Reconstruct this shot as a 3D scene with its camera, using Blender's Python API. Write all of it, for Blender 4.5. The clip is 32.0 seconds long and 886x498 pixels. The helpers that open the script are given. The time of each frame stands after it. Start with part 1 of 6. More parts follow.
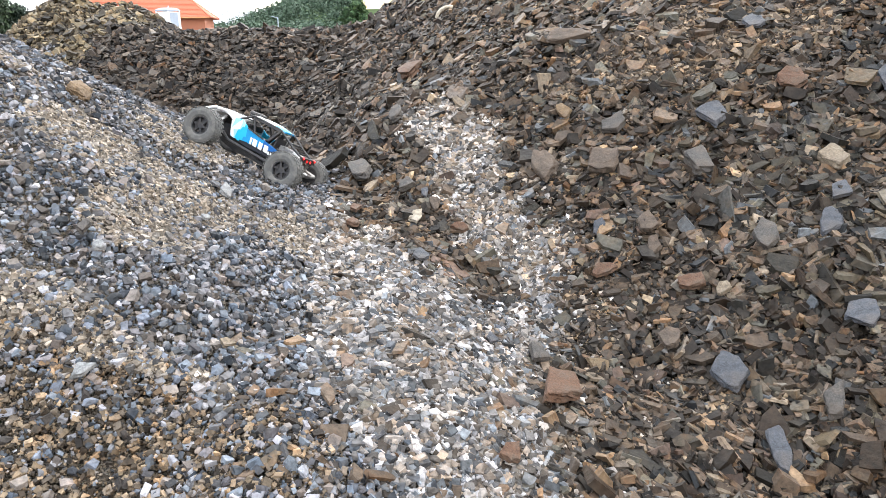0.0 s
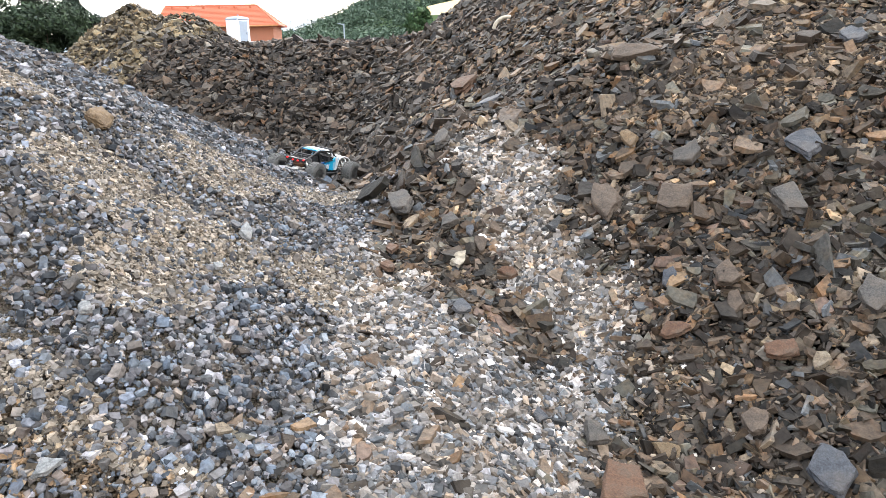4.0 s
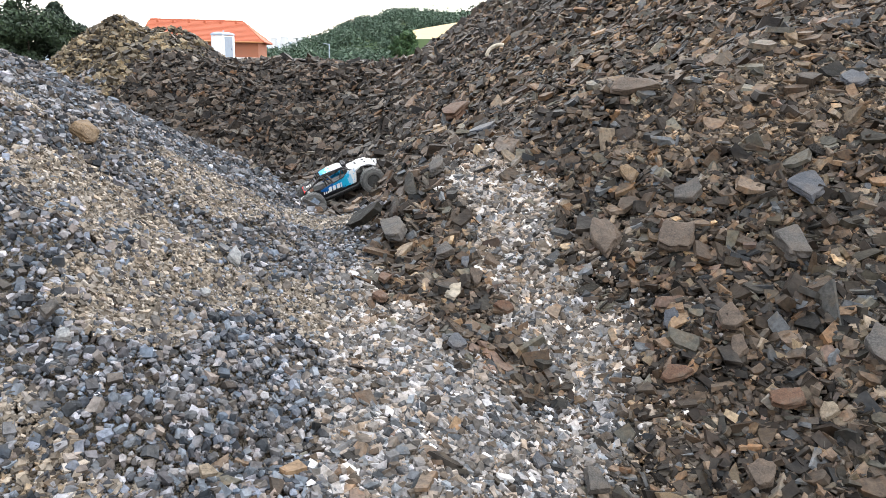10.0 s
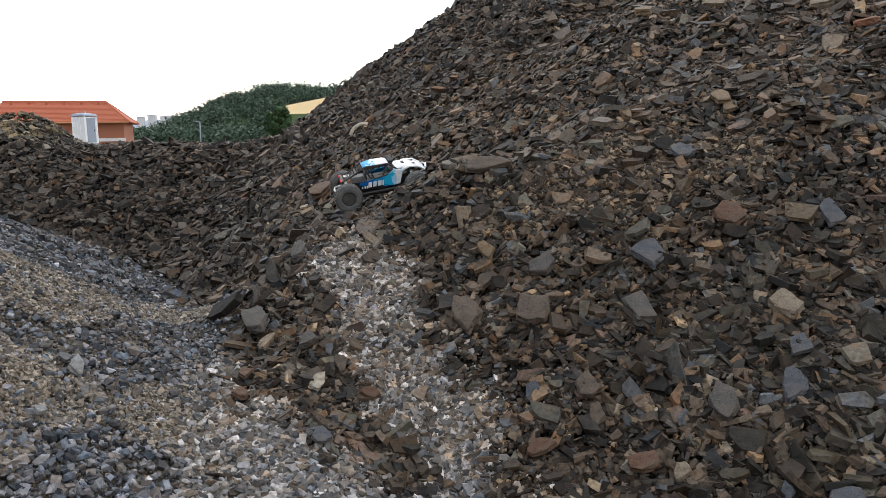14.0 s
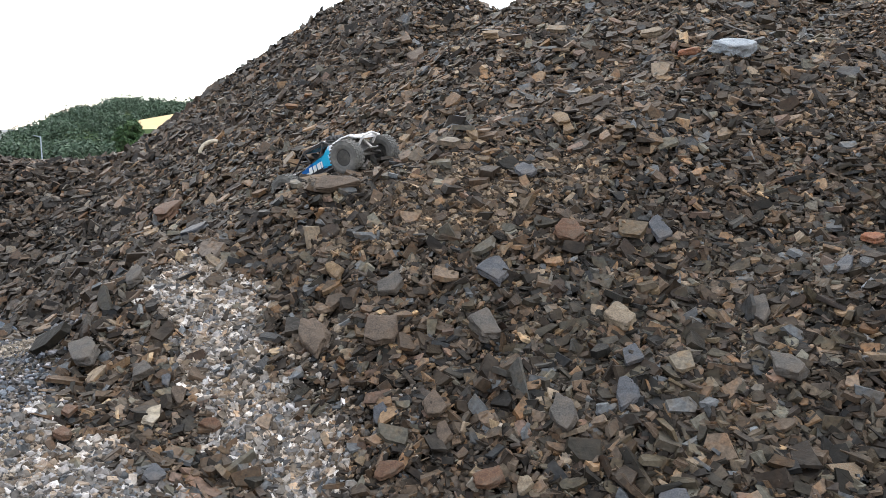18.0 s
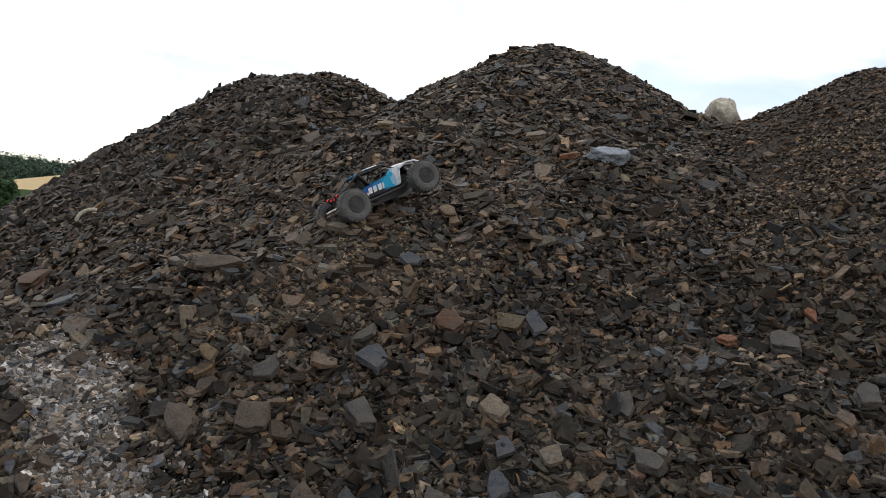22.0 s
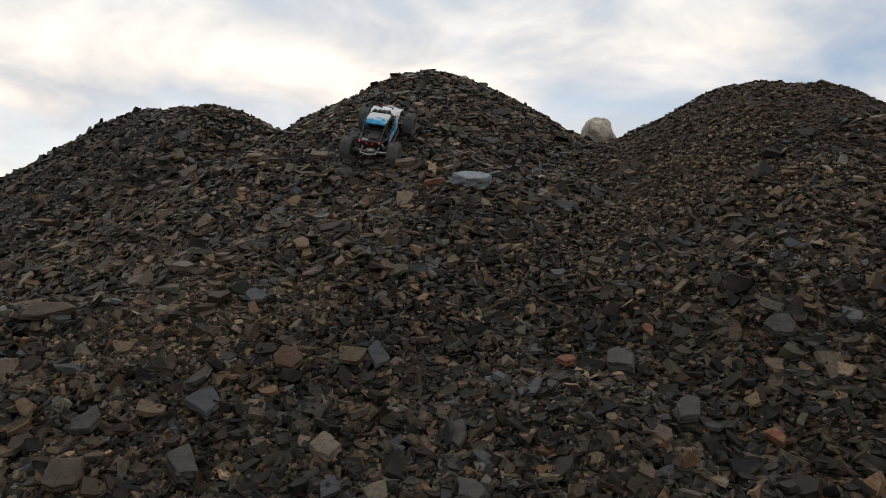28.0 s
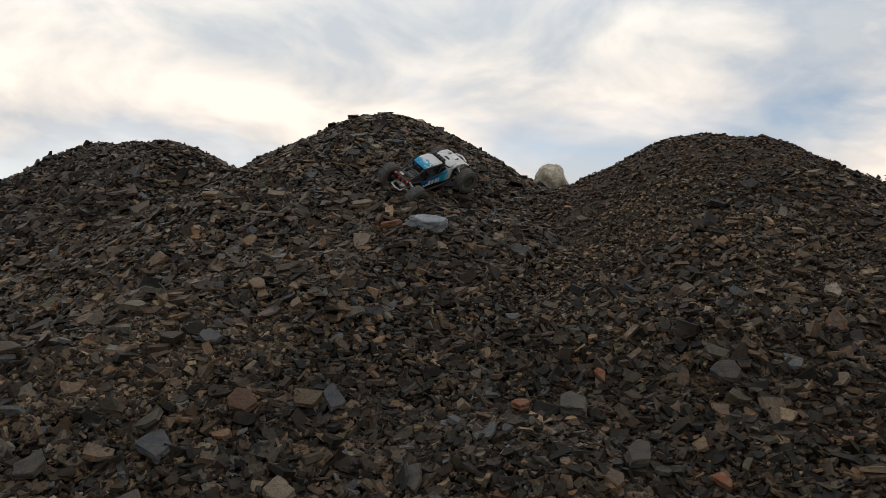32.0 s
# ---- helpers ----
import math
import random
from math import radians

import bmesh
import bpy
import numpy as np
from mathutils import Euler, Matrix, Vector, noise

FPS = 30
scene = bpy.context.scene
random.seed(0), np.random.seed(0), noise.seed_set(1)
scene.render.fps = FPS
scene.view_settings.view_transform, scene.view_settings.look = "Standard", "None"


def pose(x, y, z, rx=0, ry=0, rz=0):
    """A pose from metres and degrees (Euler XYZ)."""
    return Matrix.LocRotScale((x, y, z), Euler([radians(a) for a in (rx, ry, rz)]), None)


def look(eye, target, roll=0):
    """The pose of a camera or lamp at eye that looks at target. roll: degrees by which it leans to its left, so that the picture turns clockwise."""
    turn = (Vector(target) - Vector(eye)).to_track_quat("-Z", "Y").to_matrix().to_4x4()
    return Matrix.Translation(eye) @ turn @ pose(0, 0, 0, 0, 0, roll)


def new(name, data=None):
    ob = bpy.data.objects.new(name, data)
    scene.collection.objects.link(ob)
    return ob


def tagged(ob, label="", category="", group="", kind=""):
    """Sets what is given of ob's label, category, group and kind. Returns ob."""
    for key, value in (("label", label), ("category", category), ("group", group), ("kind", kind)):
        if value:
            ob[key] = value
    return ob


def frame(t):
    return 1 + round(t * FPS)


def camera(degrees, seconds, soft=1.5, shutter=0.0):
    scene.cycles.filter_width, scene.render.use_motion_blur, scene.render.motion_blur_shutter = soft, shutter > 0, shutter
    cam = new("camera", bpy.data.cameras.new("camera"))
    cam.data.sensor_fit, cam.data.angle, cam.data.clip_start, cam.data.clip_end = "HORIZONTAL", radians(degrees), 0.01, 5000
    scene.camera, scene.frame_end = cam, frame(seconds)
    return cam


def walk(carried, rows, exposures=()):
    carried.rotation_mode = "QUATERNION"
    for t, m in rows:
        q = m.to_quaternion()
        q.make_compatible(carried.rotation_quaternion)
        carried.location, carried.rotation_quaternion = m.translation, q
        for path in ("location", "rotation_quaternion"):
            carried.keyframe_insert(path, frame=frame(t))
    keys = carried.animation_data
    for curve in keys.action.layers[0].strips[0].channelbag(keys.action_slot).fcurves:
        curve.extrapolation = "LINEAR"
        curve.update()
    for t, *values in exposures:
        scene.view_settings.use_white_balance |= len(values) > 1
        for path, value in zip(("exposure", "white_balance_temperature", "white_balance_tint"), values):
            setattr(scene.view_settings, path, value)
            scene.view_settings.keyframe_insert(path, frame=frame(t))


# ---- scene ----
# where the camera stands, what it looks at and how it leans, second by second
PATH = [
    (0, (0.09, 0.076, 1.488), (0.017, 1.998, 0.94), -0.8),
    (0.5, (0.089, 0.078, 1.486), (0.02, 1.998, 0.931), -0.6),
    (1, (0.088, 0.078, 1.485), (0.021, 1.998, 0.928), -0.4),
    (1.5, (0.087, 0.075, 1.487), (0.023, 1.997, 0.937), -0.1),
    (2, (0.094, 0.083, 1.481), (-0.05, 1.996, 0.914), -2.4),
    (2.5, (0.158, 0.165, 1.516), (-0.13, 2.082, 1.025), -3.2),
    (4.5, (0.091, 0.382, 1.53), (-0.126, 2.295, 0.989), -0.7),
    (5, (0.064, 0.405, 1.533), (-0.147, 2.322, 1.004), -0.0),
    (5.5, (0.063, 0.41, 1.534), (-0.148, 2.331, 1.018), 1.2),
    (6, (0.07, 0.406, 1.536), (-0.132, 2.332, 1.037), 1.2),
    (6.5, (0.072, 0.406, 1.537), (-0.123, 2.336, 1.052), 1.1),
    (7, (0.074, 0.404, 1.539), (-0.105, 2.342, 1.079), 1.2),
    (7.5, (0.072, 0.405, 1.537), (-0.099, 2.344, 1.076), 1.4),
    (8, (0.066, 0.403, 1.536), (-0.11, 2.339, 1.065), 1.5),
    (8.5, (0.066, 0.406, 1.536), (-0.105, 2.343, 1.069), 1.5),
    (9, (0.067, 0.406, 1.534), (-0.106, 2.343, 1.065), 1.3),
    (9.5, (0.067, 0.408, 1.535), (-0.108, 2.344, 1.061), 1.0),
    (10, (0.067, 0.411, 1.534), (-0.111, 2.346, 1.06), 1.1),
    (10.5, (0.067, 0.411, 1.533), (-0.114, 2.343, 1.05), 1.1),
    (11, (0.054, 0.401, 1.552), (-0.211, 2.343, 1.153), 0.7),
    (11.5, (0.046, 0.397, 1.552), (-0.303, 2.331, 1.181), 0.1),
    (12, (0.049, 0.398, 1.553), (-0.28, 2.337, 1.186), -0.0),
    (12.5, (0.063, 0.404, 1.554), (-0.212, 2.347, 1.17), -0.6),
    (12.8, (0.066, 0.417, 1.55), (-0.075, 2.38, 1.192), -0.6),
    (13, (0.077, 0.406, 1.555), (-0.057, 2.367, 1.183), -0.6),
    (13.5, (0.091, 0.414, 1.562), (0.009, 2.379, 1.201), -1.3),
    (14, (0.131, 0.418, 1.575), (0.26, 2.392, 1.282), -0.9),
    (14.5, (0.156, 0.428, 1.583), (0.511, 2.377, 1.312), -0.9),
    (15, (0.204, 0.433, 1.593), (0.607, 2.377, 1.358), -0.7),
    (15.5, (0.212, 0.441, 1.588), (0.664, 2.368, 1.303), -1.1),
    (17.5, (0.187, 0.432, 1.583), (0.659, 2.36, 1.337), -0.6),
    (18, (0.188, 0.429, 1.58), (0.67, 2.354, 1.328), -0.6),
    (18.5, (0.184, 0.429, 1.587), (0.667, 2.359, 1.387), 1.3),
    (19, (0.192, 0.428, 1.59), (0.695, 2.356, 1.422), 1.8),
    (19.5, (0.201, 0.424, 1.599), (0.776, 2.336, 1.483), 2.0),
    (20, (0.202, 0.427, 1.595), (0.849, 2.315, 1.471), 2.1),
    (20.5, (0.202, 0.415, 1.6), (0.885, 2.292, 1.5), 1.7),
    (21, (0.204, 0.406, 1.601), (0.908, 2.276, 1.535), 1.9),
    (21.5, (0.212, 0.393, 1.606), (0.955, 2.25, 1.578), 2.9),
    (22, (0.207, 0.401, 1.6), (0.964, 2.251, 1.573), 2.7),
    (22.5, (0.202, 0.402, 1.594), (0.934, 2.262, 1.546), 2.7),
    (23, (0.209, 0.4, 1.607), (0.943, 2.261, 1.586), 2.3),
    (23.5, (0.214, 0.403, 1.61), (0.968, 2.256, 1.613), 2.4),
    (24, (0.214, 0.406, 1.614), (1.0, 2.244, 1.641), 2.2),
    (24.5, (0.216, 0.408, 1.61), (1.004, 2.245, 1.661), 1.9),
    (26.5, (0.291, 0.366, 1.649), (1.204, 2.142, 1.742), 0.4),
    (27, (0.395, 0.347, 1.645), (1.349, 2.102, 1.734), 0.7),
    (27.5, (0.45, 0.335, 1.64), (1.389, 2.099, 1.727), 1.2),
    (28, (0.487, 0.302, 1.63), (1.401, 2.08, 1.669), -0.2),
    (28.5, (0.482, 0.292, 1.629), (1.532, 1.994, 1.669), -0.1),
    (29, (0.463, 0.292, 1.635), (1.476, 2.014, 1.733), 0.1),
    (29.5, (0.468, 0.289, 1.637), (1.501, 1.999, 1.728), 0.2),
    (30, (0.469, 0.283, 1.637), (1.523, 1.979, 1.73), 0.1),
    (30.5, (0.454, 0.279, 1.644), (1.477, 1.991, 1.792), 0.4),
    (31, (0.452, 0.281, 1.649), (1.464, 2.0, 1.793), 0.5),
    (31.5, (0.451, 0.282, 1.645), (1.478, 1.992, 1.792), 0.7),
    (32, (0.455, 0.284, 1.644), (1.48, 1.995, 1.788), 0.6),
]
EXPOSURES = [(0, 0.35, 6500, 10), (2, 0.3, 6500, 10), (5, 0.2, 6500, 10), (8, 0.08, 6500, 10), (10, 0.0, 6500, 10), (11, -0.1, 6500, 10), (11.5, -0.45, 6500, 10), (12, -0.8, 6500, 10),
             (13, -1.0, 6500, 10), (14, -1.05, 6500, 10), (15, -0.95, 6500, 10), (15.6, -0.75, 6500, 10), (17.3, -0.4, 6500, 10), (18, -0.35, 6500, 10), (18.5, -0.6, 6500, 10), (19, -0.85, 6500, 10),
             (20, -1.2, 6540, 10), (21, -1.35, 6590, 10), (23, -1.8, 6680, 10), (24, -1.95, 6800, 10), (27, -2.1, 6880, 10), (29.2, -2.1, 6780, 10), (31, -2.12, 7050, 10), (32, -2.15, 7050, 10)]
cam = camera(61.5, 32.0, 0.5)
walk(cam, [(t, look(eye, target, roll)) for t, eye, target, roll in PATH], EXPOSURES)

YARD = 0.35                      # the yard's level
SKY, CLOUD, SUN, SUN_AZ, SUN_EL = 0.14, 22.5, 0.5, 12.0, 42.0

# ---- light and sky ----
world = bpy.data.worlds.new("evening_sky")
scene.world = world
world.use_nodes = True
wn, wl = world.node_tree.nodes, world.node_tree.links
wn.clear()


def wnode(kind, **sets):
    n = wn.new(kind)
    for k, v in sets.items():
        n.inputs[k].default_value = v
    return n


w_out = wn.new("ShaderNodeOutputWorld")
w_bg = wnode("ShaderNodeBackground", Strength=SKY)
w_sky = wn.new("ShaderNodeTexSky")
w_sky.sky_type, w_sky.sun_disc = "NISHITA", False
w_sky.sun_elevation, w_sky.sun_rotation = radians(SUN_EL), radians(SUN_AZ)
w_geo = wn.new("ShaderNodeTexCoord")
w_sep = wn.new("ShaderNodeSeparateXYZ")
wl.new(w_geo.outputs["Generated"], w_sep.inputs[0])
# the cloud deck lies on a plane overhead: direction / (height + a little)
w_h = wn.new("ShaderNodeMath"); w_h.operation = "MAXIMUM"; w_h.inputs[1].default_value = 0.0
wl.new(w_sep.outputs["Z"], w_h.inputs[0])
w_h2 = wn.new("ShaderNodeMath"); w_h2.operation = "ADD"; w_h2.inputs[1].default_value = 0.3
wl.new(w_h.outputs[0], w_h2.inputs[0])
w_plane = wn.new("ShaderNodeVectorMath"); w_plane.operation = "DIVIDE"
w_div = wn.new("ShaderNodeCombineXYZ")
for axis in "XYZ":
    wl.new(w_h2.outputs[0], w_div.inputs[axis])
wl.new(w_geo.outputs["Generated"], w_plane.inputs[0]); wl.new(w_div.outputs[0], w_plane.inputs[1])
w_noise = wnode("ShaderNodeTexNoise", Scale=0.95, Detail=8.0, Roughness=0.56, Distortion=0.35)
wl.new(w_plane.outputs[0], w_noise.inputs["Vector"])
w_cover = wn.new("ShaderNodeValToRGB")
w_cover.color_ramp.elements[0].position, w_cover.color_ramp.elements[1].position = 0.36, 0.51
wl.new(w_noise.outputs["Fac"], w_cover.inputs["Fac"])
w_noise2 = wnode("ShaderNodeTexNoise", Scale=2.6, Detail=7.0, Roughness=0.52, Distortion=0.4)
w_shift = wn.new("ShaderNodeVectorMath"); w_shift.operation = "ADD"; w_shift.inputs[1].default_value = (3.7, 1.3, 0.4)
wl.new(w_plane.outputs[0], w_shift.inputs[0]); wl.new(w_shift.outputs[0], w_noise2.inputs["Vector"])
w_cloud = wn.new("ShaderNodeValToRGB")
e = w_cloud.color_ramp.elements
e[0].position, e[0].color = 0.37, (0.72, 0.82, 0.95, 1)
e[1].position, e[1].color = 0.6, (1.32, 1.3, 1.28, 1)
m = e.new(0.47); m.color = (0.98, 1.02, 1.07, 1)
wl.new(w_noise2.outputs["Fac"], w_cloud.inputs["Fac"])
# clouds turn warm low over the horizon
w_warm = wn.new("ShaderNodeMapRange")
w_warm.inputs["From Min"].default_value, w_warm.inputs["From Max"].default_value = 0.0, 0.38
w_warm.inputs["To Min"].default_value, w_warm.inputs["To Max"].default_value = 1.0, 0.0
wl.new(w_sep.outputs["Z"], w_warm.inputs["Value"])
w_tint = wn.new("ShaderNodeMix"); w_tint.data_type, w_tint.blend_type = "RGBA", "MULTIPLY"
w_tint.inputs["B"].default_value = (1.12, 0.97, 0.87, 1)
wl.new(w_warm.outputs[0], w_tint.inputs["Factor"]); wl.new(w_cloud.outputs["Color"], w_tint.inputs["A"])
w_gain = wn.new("ShaderNodeMix"); w_gain.data_type, w_gain.blend_type = "RGBA", "MULTIPLY"
w_gain.inputs["Factor"].default_value = 1.0
# brighter towards the sun behind the clouds
w_dot = wn.new("ShaderNodeVectorMath"); w_dot.operation = "DOT_PRODUCT"
w_dot.inputs[1].default_value = (math.sin(radians(SUN_AZ)) * 0.94, math.cos(radians(SUN_AZ)) * 0.94, 0.34)
wl.new(w_geo.outputs["Generated"], w_dot.inputs[0])
w_near = wn.new("ShaderNodeMapRange"); w_near.interpolation_type = "SMOOTHSTEP"
w_near.inputs["From Min"].default_value, w_near.inputs["From Max"].default_value = -0.3, 1.0
w_near.inputs["To Min"].default_value, w_near.inputs["To Max"].default_value = CLOUD * 0.8, CLOUD * 1.12
wl.new(w_dot.outputs["Value"], w_near.inputs["Value"])
w_zenith = wn.new("ShaderNodeMapRange")
w_zenith.inputs["From Min"].default_value, w_zenith.inputs["From Max"].default_value = 0.25, 1.0
w_zenith.inputs["To Min"].default_value, w_zenith.inputs["To Max"].default_value = 1.0, 1.2
wl.new(w_sep.outputs["Z"], w_zenith.inputs["Value"])
w_lift = wn.new("ShaderNodeMath"); w_lift.operation = "MULTIPLY"
wl.new(w_near.outputs[0], w_lift.inputs[0]); wl.new(w_zenith.outputs[0], w_lift.inputs[1])
wl.new(w_lift.outputs[0], w_gain.inputs["B"])
wl.new(w_tint.outputs["Result"], w_gain.inputs["A"])
w_mix = wn.new("ShaderNodeMix"); w_mix.data_type = "RGBA"
wl.new(w_cover.outputs["Color"], w_mix.inputs["Factor"])
w_clear = wn.new("ShaderNodeVectorMath"); w_clear.operation = "SCALE"; w_clear.inputs["Scale"].default_value = 3.0
wl.new(w_sky.outputs["Color"], w_clear.inputs[0]); wl.new(w_clear.outputs[0], w_mix.inputs["A"]); wl.new(w_gain.outputs["Result"], w_mix.inputs["B"])
wl.new(w_mix.outputs["Result"], w_bg.inputs["Color"]); wl.new(w_bg.outputs[0], w_out.inputs["Surface"])

sun = new("sun", bpy.data.lights.new("sun", "SUN"))
sun.data.energy, sun.data.angle, sun.data.color = SUN, radians(25), (1.0, 0.93, 0.84)
sun.matrix_world = look((40 * math.sin(radians(SUN_AZ)), 40 * math.cos(radians(SUN_AZ)), 40 * math.tan(radians(SUN_EL))), (0, 0, 0))


# ---- materials ----
def shader(name, roughness=0.8, metallic=0.0):
    m = bpy.data.materials.new(name)
    m.use_nodes = True
    n = m.node_tree.nodes
    b = n["Principled BSDF"]
    b.inputs["Roughness"].default_value, b.inputs["Metallic"].default_value = roughness, metallic
    return m, n, m.node_tree.links, b


def ramp(n, stops, mode="LINEAR"):
    r = n.new("ShaderNodeValToRGB")
    r.color_ramp.interpolation = mode
    el = r.color_ramp.elements
    while len(el) < len(stops):
        el.new(0.5)
    for s, (p, c) in zip(el, stops):
        s.position, s.color = p, (*c, 1)
    return r


def noise_tex(n, l, scale, detail=4.0, rough=0.6, coords="Object"):
    t = n.new("ShaderNodeTexCoord")
    k = n.new("ShaderNodeTexNoise")
    k.inputs["Scale"].default_value, k.inputs["Detail"].default_value, k.inputs["Roughness"].default_value = scale, detail, rough
    l.new(t.outputs[coords], k.inputs["Vector"])
    return k


def stone_mat(name, stops, single=False, rough=0.58, grain=90.0, stain=0.6, dust=(0.2, 0.16, 0.12), dusting=0.2, jitter=(0.14, 2.6)):
    """Loose stones: each stone takes its own colour, with grain, veins and dust on it."""
    m, n, l, b = shader(name, rough)
    if single:
        src = n.new("ShaderNodeObjectInfo").outputs["Random"]
    else:
        src = n.new("ShaderNodeNewGeometry").outputs["Random Per Island"]
    col = ramp(n, stops, "CONSTANT")
    l.new(src, col.inputs["Fac"])
    # brightness jitter, out of step with the hue
    mul = n.new("ShaderNodeMath"); mul.operation = "MULTIPLY"; mul.inputs[1].default_value = 37.7
    fr = n.new("ShaderNodeMath"); fr.operation = "FRACT"
    l.new(src, mul.inputs[0]); l.new(mul.outputs[0], fr.inputs[0])
    mr = n.new("ShaderNodeMapRange")
    mr.inputs["To Min"].default_value, mr.inputs["To Max"].default_value = jitter
    skew = n.new("ShaderNodeMath"); skew.operation = "POWER"; skew.inputs[1].default_value = 1.8
    l.new(fr.outputs[0], skew.inputs[0]); l.new(skew.outputs[0], mr.inputs["Value"])
    g = noise_tex(n, l, grain, 5.0, 0.65)
    gm = n.new("ShaderNodeMapRange")
    gm.inputs["From Min"].default_value, gm.inputs["From Max"].default_value = 0.3, 0.7
    gm.inputs["To Min"].default_value, gm.inputs["To Max"].default_value = 0.5, 1.45
    l.new(g.outputs["Fac"], gm.inputs["Value"])
    both = n.new("ShaderNodeMath"); both.operation = "MULTIPLY"
    l.new(mr.outputs[0], both.inputs[0]); l.new(gm.outputs[0], both.inputs[1])
    sc = n.new("ShaderNodeVectorMath"); sc.operation = "SCALE"
    l.new(col.outputs["Color"], sc.inputs[0]); l.new(both.outputs[0], sc.inputs["Scale"])
    # rusty or pale staining that differs from stone to stone
    st = noise_tex(n, l, grain * 0.3, 3.0, 0.55)
    sm = n.new("ShaderNodeMapRange")
    sm.inputs["From Min"].default_value, sm.inputs["From Max"].default_value, sm.inputs["To Max"].default_value = 0.5, 0.62, stain
    l.new(st.outputs["Fac"], sm.inputs["Value"])
    sx = n.new("ShaderNodeMix"); sx.data_type = "RGBA"; sx.blend_type = "MULTIPLY"
    sx.inputs["B"].default_value = (1.25, 0.98, 0.72, 1)
    l.new(sm.outputs[0], sx.inputs["Factor"]); l.new(sc.outputs[0], sx.inputs["A"])
    d = noise_tex(n, l, grain * 0.16, 4.0, 0.6)
    dm = n.new("ShaderNodeMapRange")
    dm.inputs["From Min"].default_value, dm.inputs["From Max"].default_value = 0.48, 0.72
    dm.inputs["To Max"].default_value = dusting
    l.new(d.outputs["Fac"], dm.inputs["Value"])
    mx = n.new("ShaderNodeMix"); mx.data_type = "RGBA"
    l.new(dm.outputs[0], mx.inputs["Factor"]); l.new(sx.outputs["Result"], mx.inputs["A"])
    mx.inputs["B"].default_value = (*[c * 0.8 for c in dust], 1)
    l.new(mx.outputs["Result"], b.inputs["Base Color"])
    bump = n.new("ShaderNodeBump")
    bump.inputs["Strength"].default_value, bump.inputs["Distance"].default_value = 0.6, 0.003
    rough_big = noise_tex(n, l, grain * 0.45, 3.0, 0.5)
    bump2 = n.new("ShaderNodeBump")
    bump2.inputs["Strength"].default_value, bump2.inputs["Distance"].default_value = 0.6, 0.006
    l.new(rough_big.outputs["Fac"], bump2.inputs["Height"]); l.new(bump2.outputs[0], bump.inputs["Normal"])
    l.new(g.outputs["Fac"], bump.inputs["Height"]); l.new(bump.outputs[0], b.inputs["Normal"])
    b.inputs["Specular IOR Level"].default_value = 0.2
    return m


def grit_mat(name, stops, cell=90.0, rough=0.9, tone=(0.7, 1.25)):
    """Packed small grit between the loose stones: cells of several sizes with soil patches."""
    m, n, l, b = shader(name, rough)
    t = n.new("ShaderNodeTexCoord")
    v = n.new("ShaderNodeTexVoronoi"); v.inputs["Scale"].default_value = cell
    v2 = n.new("ShaderNodeTexVoronoi"); v2.inputs["Scale"].default_value = cell * 2.7
    l.new(t.outputs["Object"], v.inputs["Vector"]); l.new(t.outputs["Object"], v2.inputs["Vector"])
    sx = n.new("ShaderNodeSeparateColor"); l.new(v.outputs["Color"], sx.inputs[0])
    sx2 = n.new("ShaderNodeSeparateColor"); l.new(v2.outputs["Color"], sx2.inputs[0])
    c1, c2 = ramp(n, stops, "CONSTANT"), ramp(n, stops, "CONSTANT")
    l.new(sx.outputs[0], c1.inputs["Fac"]); l.new(sx2.outputs[0], c2.inputs["Fac"])
    big = noise_tex(n, l, 5.0, 5.0, 0.6)
    pick = n.new("ShaderNodeMapRange")
    pick.inputs["From Min"].default_value, pick.inputs["From Max"].default_value = 0.42, 0.56
    l.new(big.outputs["Fac"], pick.inputs["Value"])
    mx = n.new("ShaderNodeMix"); mx.data_type = "RGBA"
    l.new(pick.outputs[0], mx.inputs["Factor"]); l.new(c1.outputs["Color"], mx.inputs["A"]); l.new(c2.outputs["Color"], mx.inputs["B"])
    wide = noise_tex(n, l, 1.7, 4.0, 0.55)
    wm = n.new("ShaderNodeMapRange")
    wm.inputs["From Min"].default_value, wm.inputs["From Max"].default_value = 0.3, 0.7
    wm.inputs["To Min"].default_value, wm.inputs["To Max"].default_value = tone
    l.new(wide.outputs["Fac"], wm.inputs["Value"])
    sc = n.new("ShaderNodeVectorMath"); sc.operation = "SCALE"
    l.new(mx.outputs["Result"], sc.inputs[0]); l.new(wm.outputs[0], sc.inputs["Scale"])
    l.new(sc.outputs[0], b.inputs["Base Color"])
    add = n.new("ShaderNodeMath"); add.operation = "ADD"
    l.new(v.outputs["Distance"], add.inputs[0]); l.new(v2.outputs["Distance"], add.inputs[1])
    bump = n.new("ShaderNodeBump"); bump.invert = True
    bump.inputs["Strength"].default_value, bump.inputs["Distance"].default_value = 0.9, 0.008
    l.new(add.outputs[0], bump.inputs["Height"]); l.new(bump.outputs[0], b.inputs["Normal"])
    return m


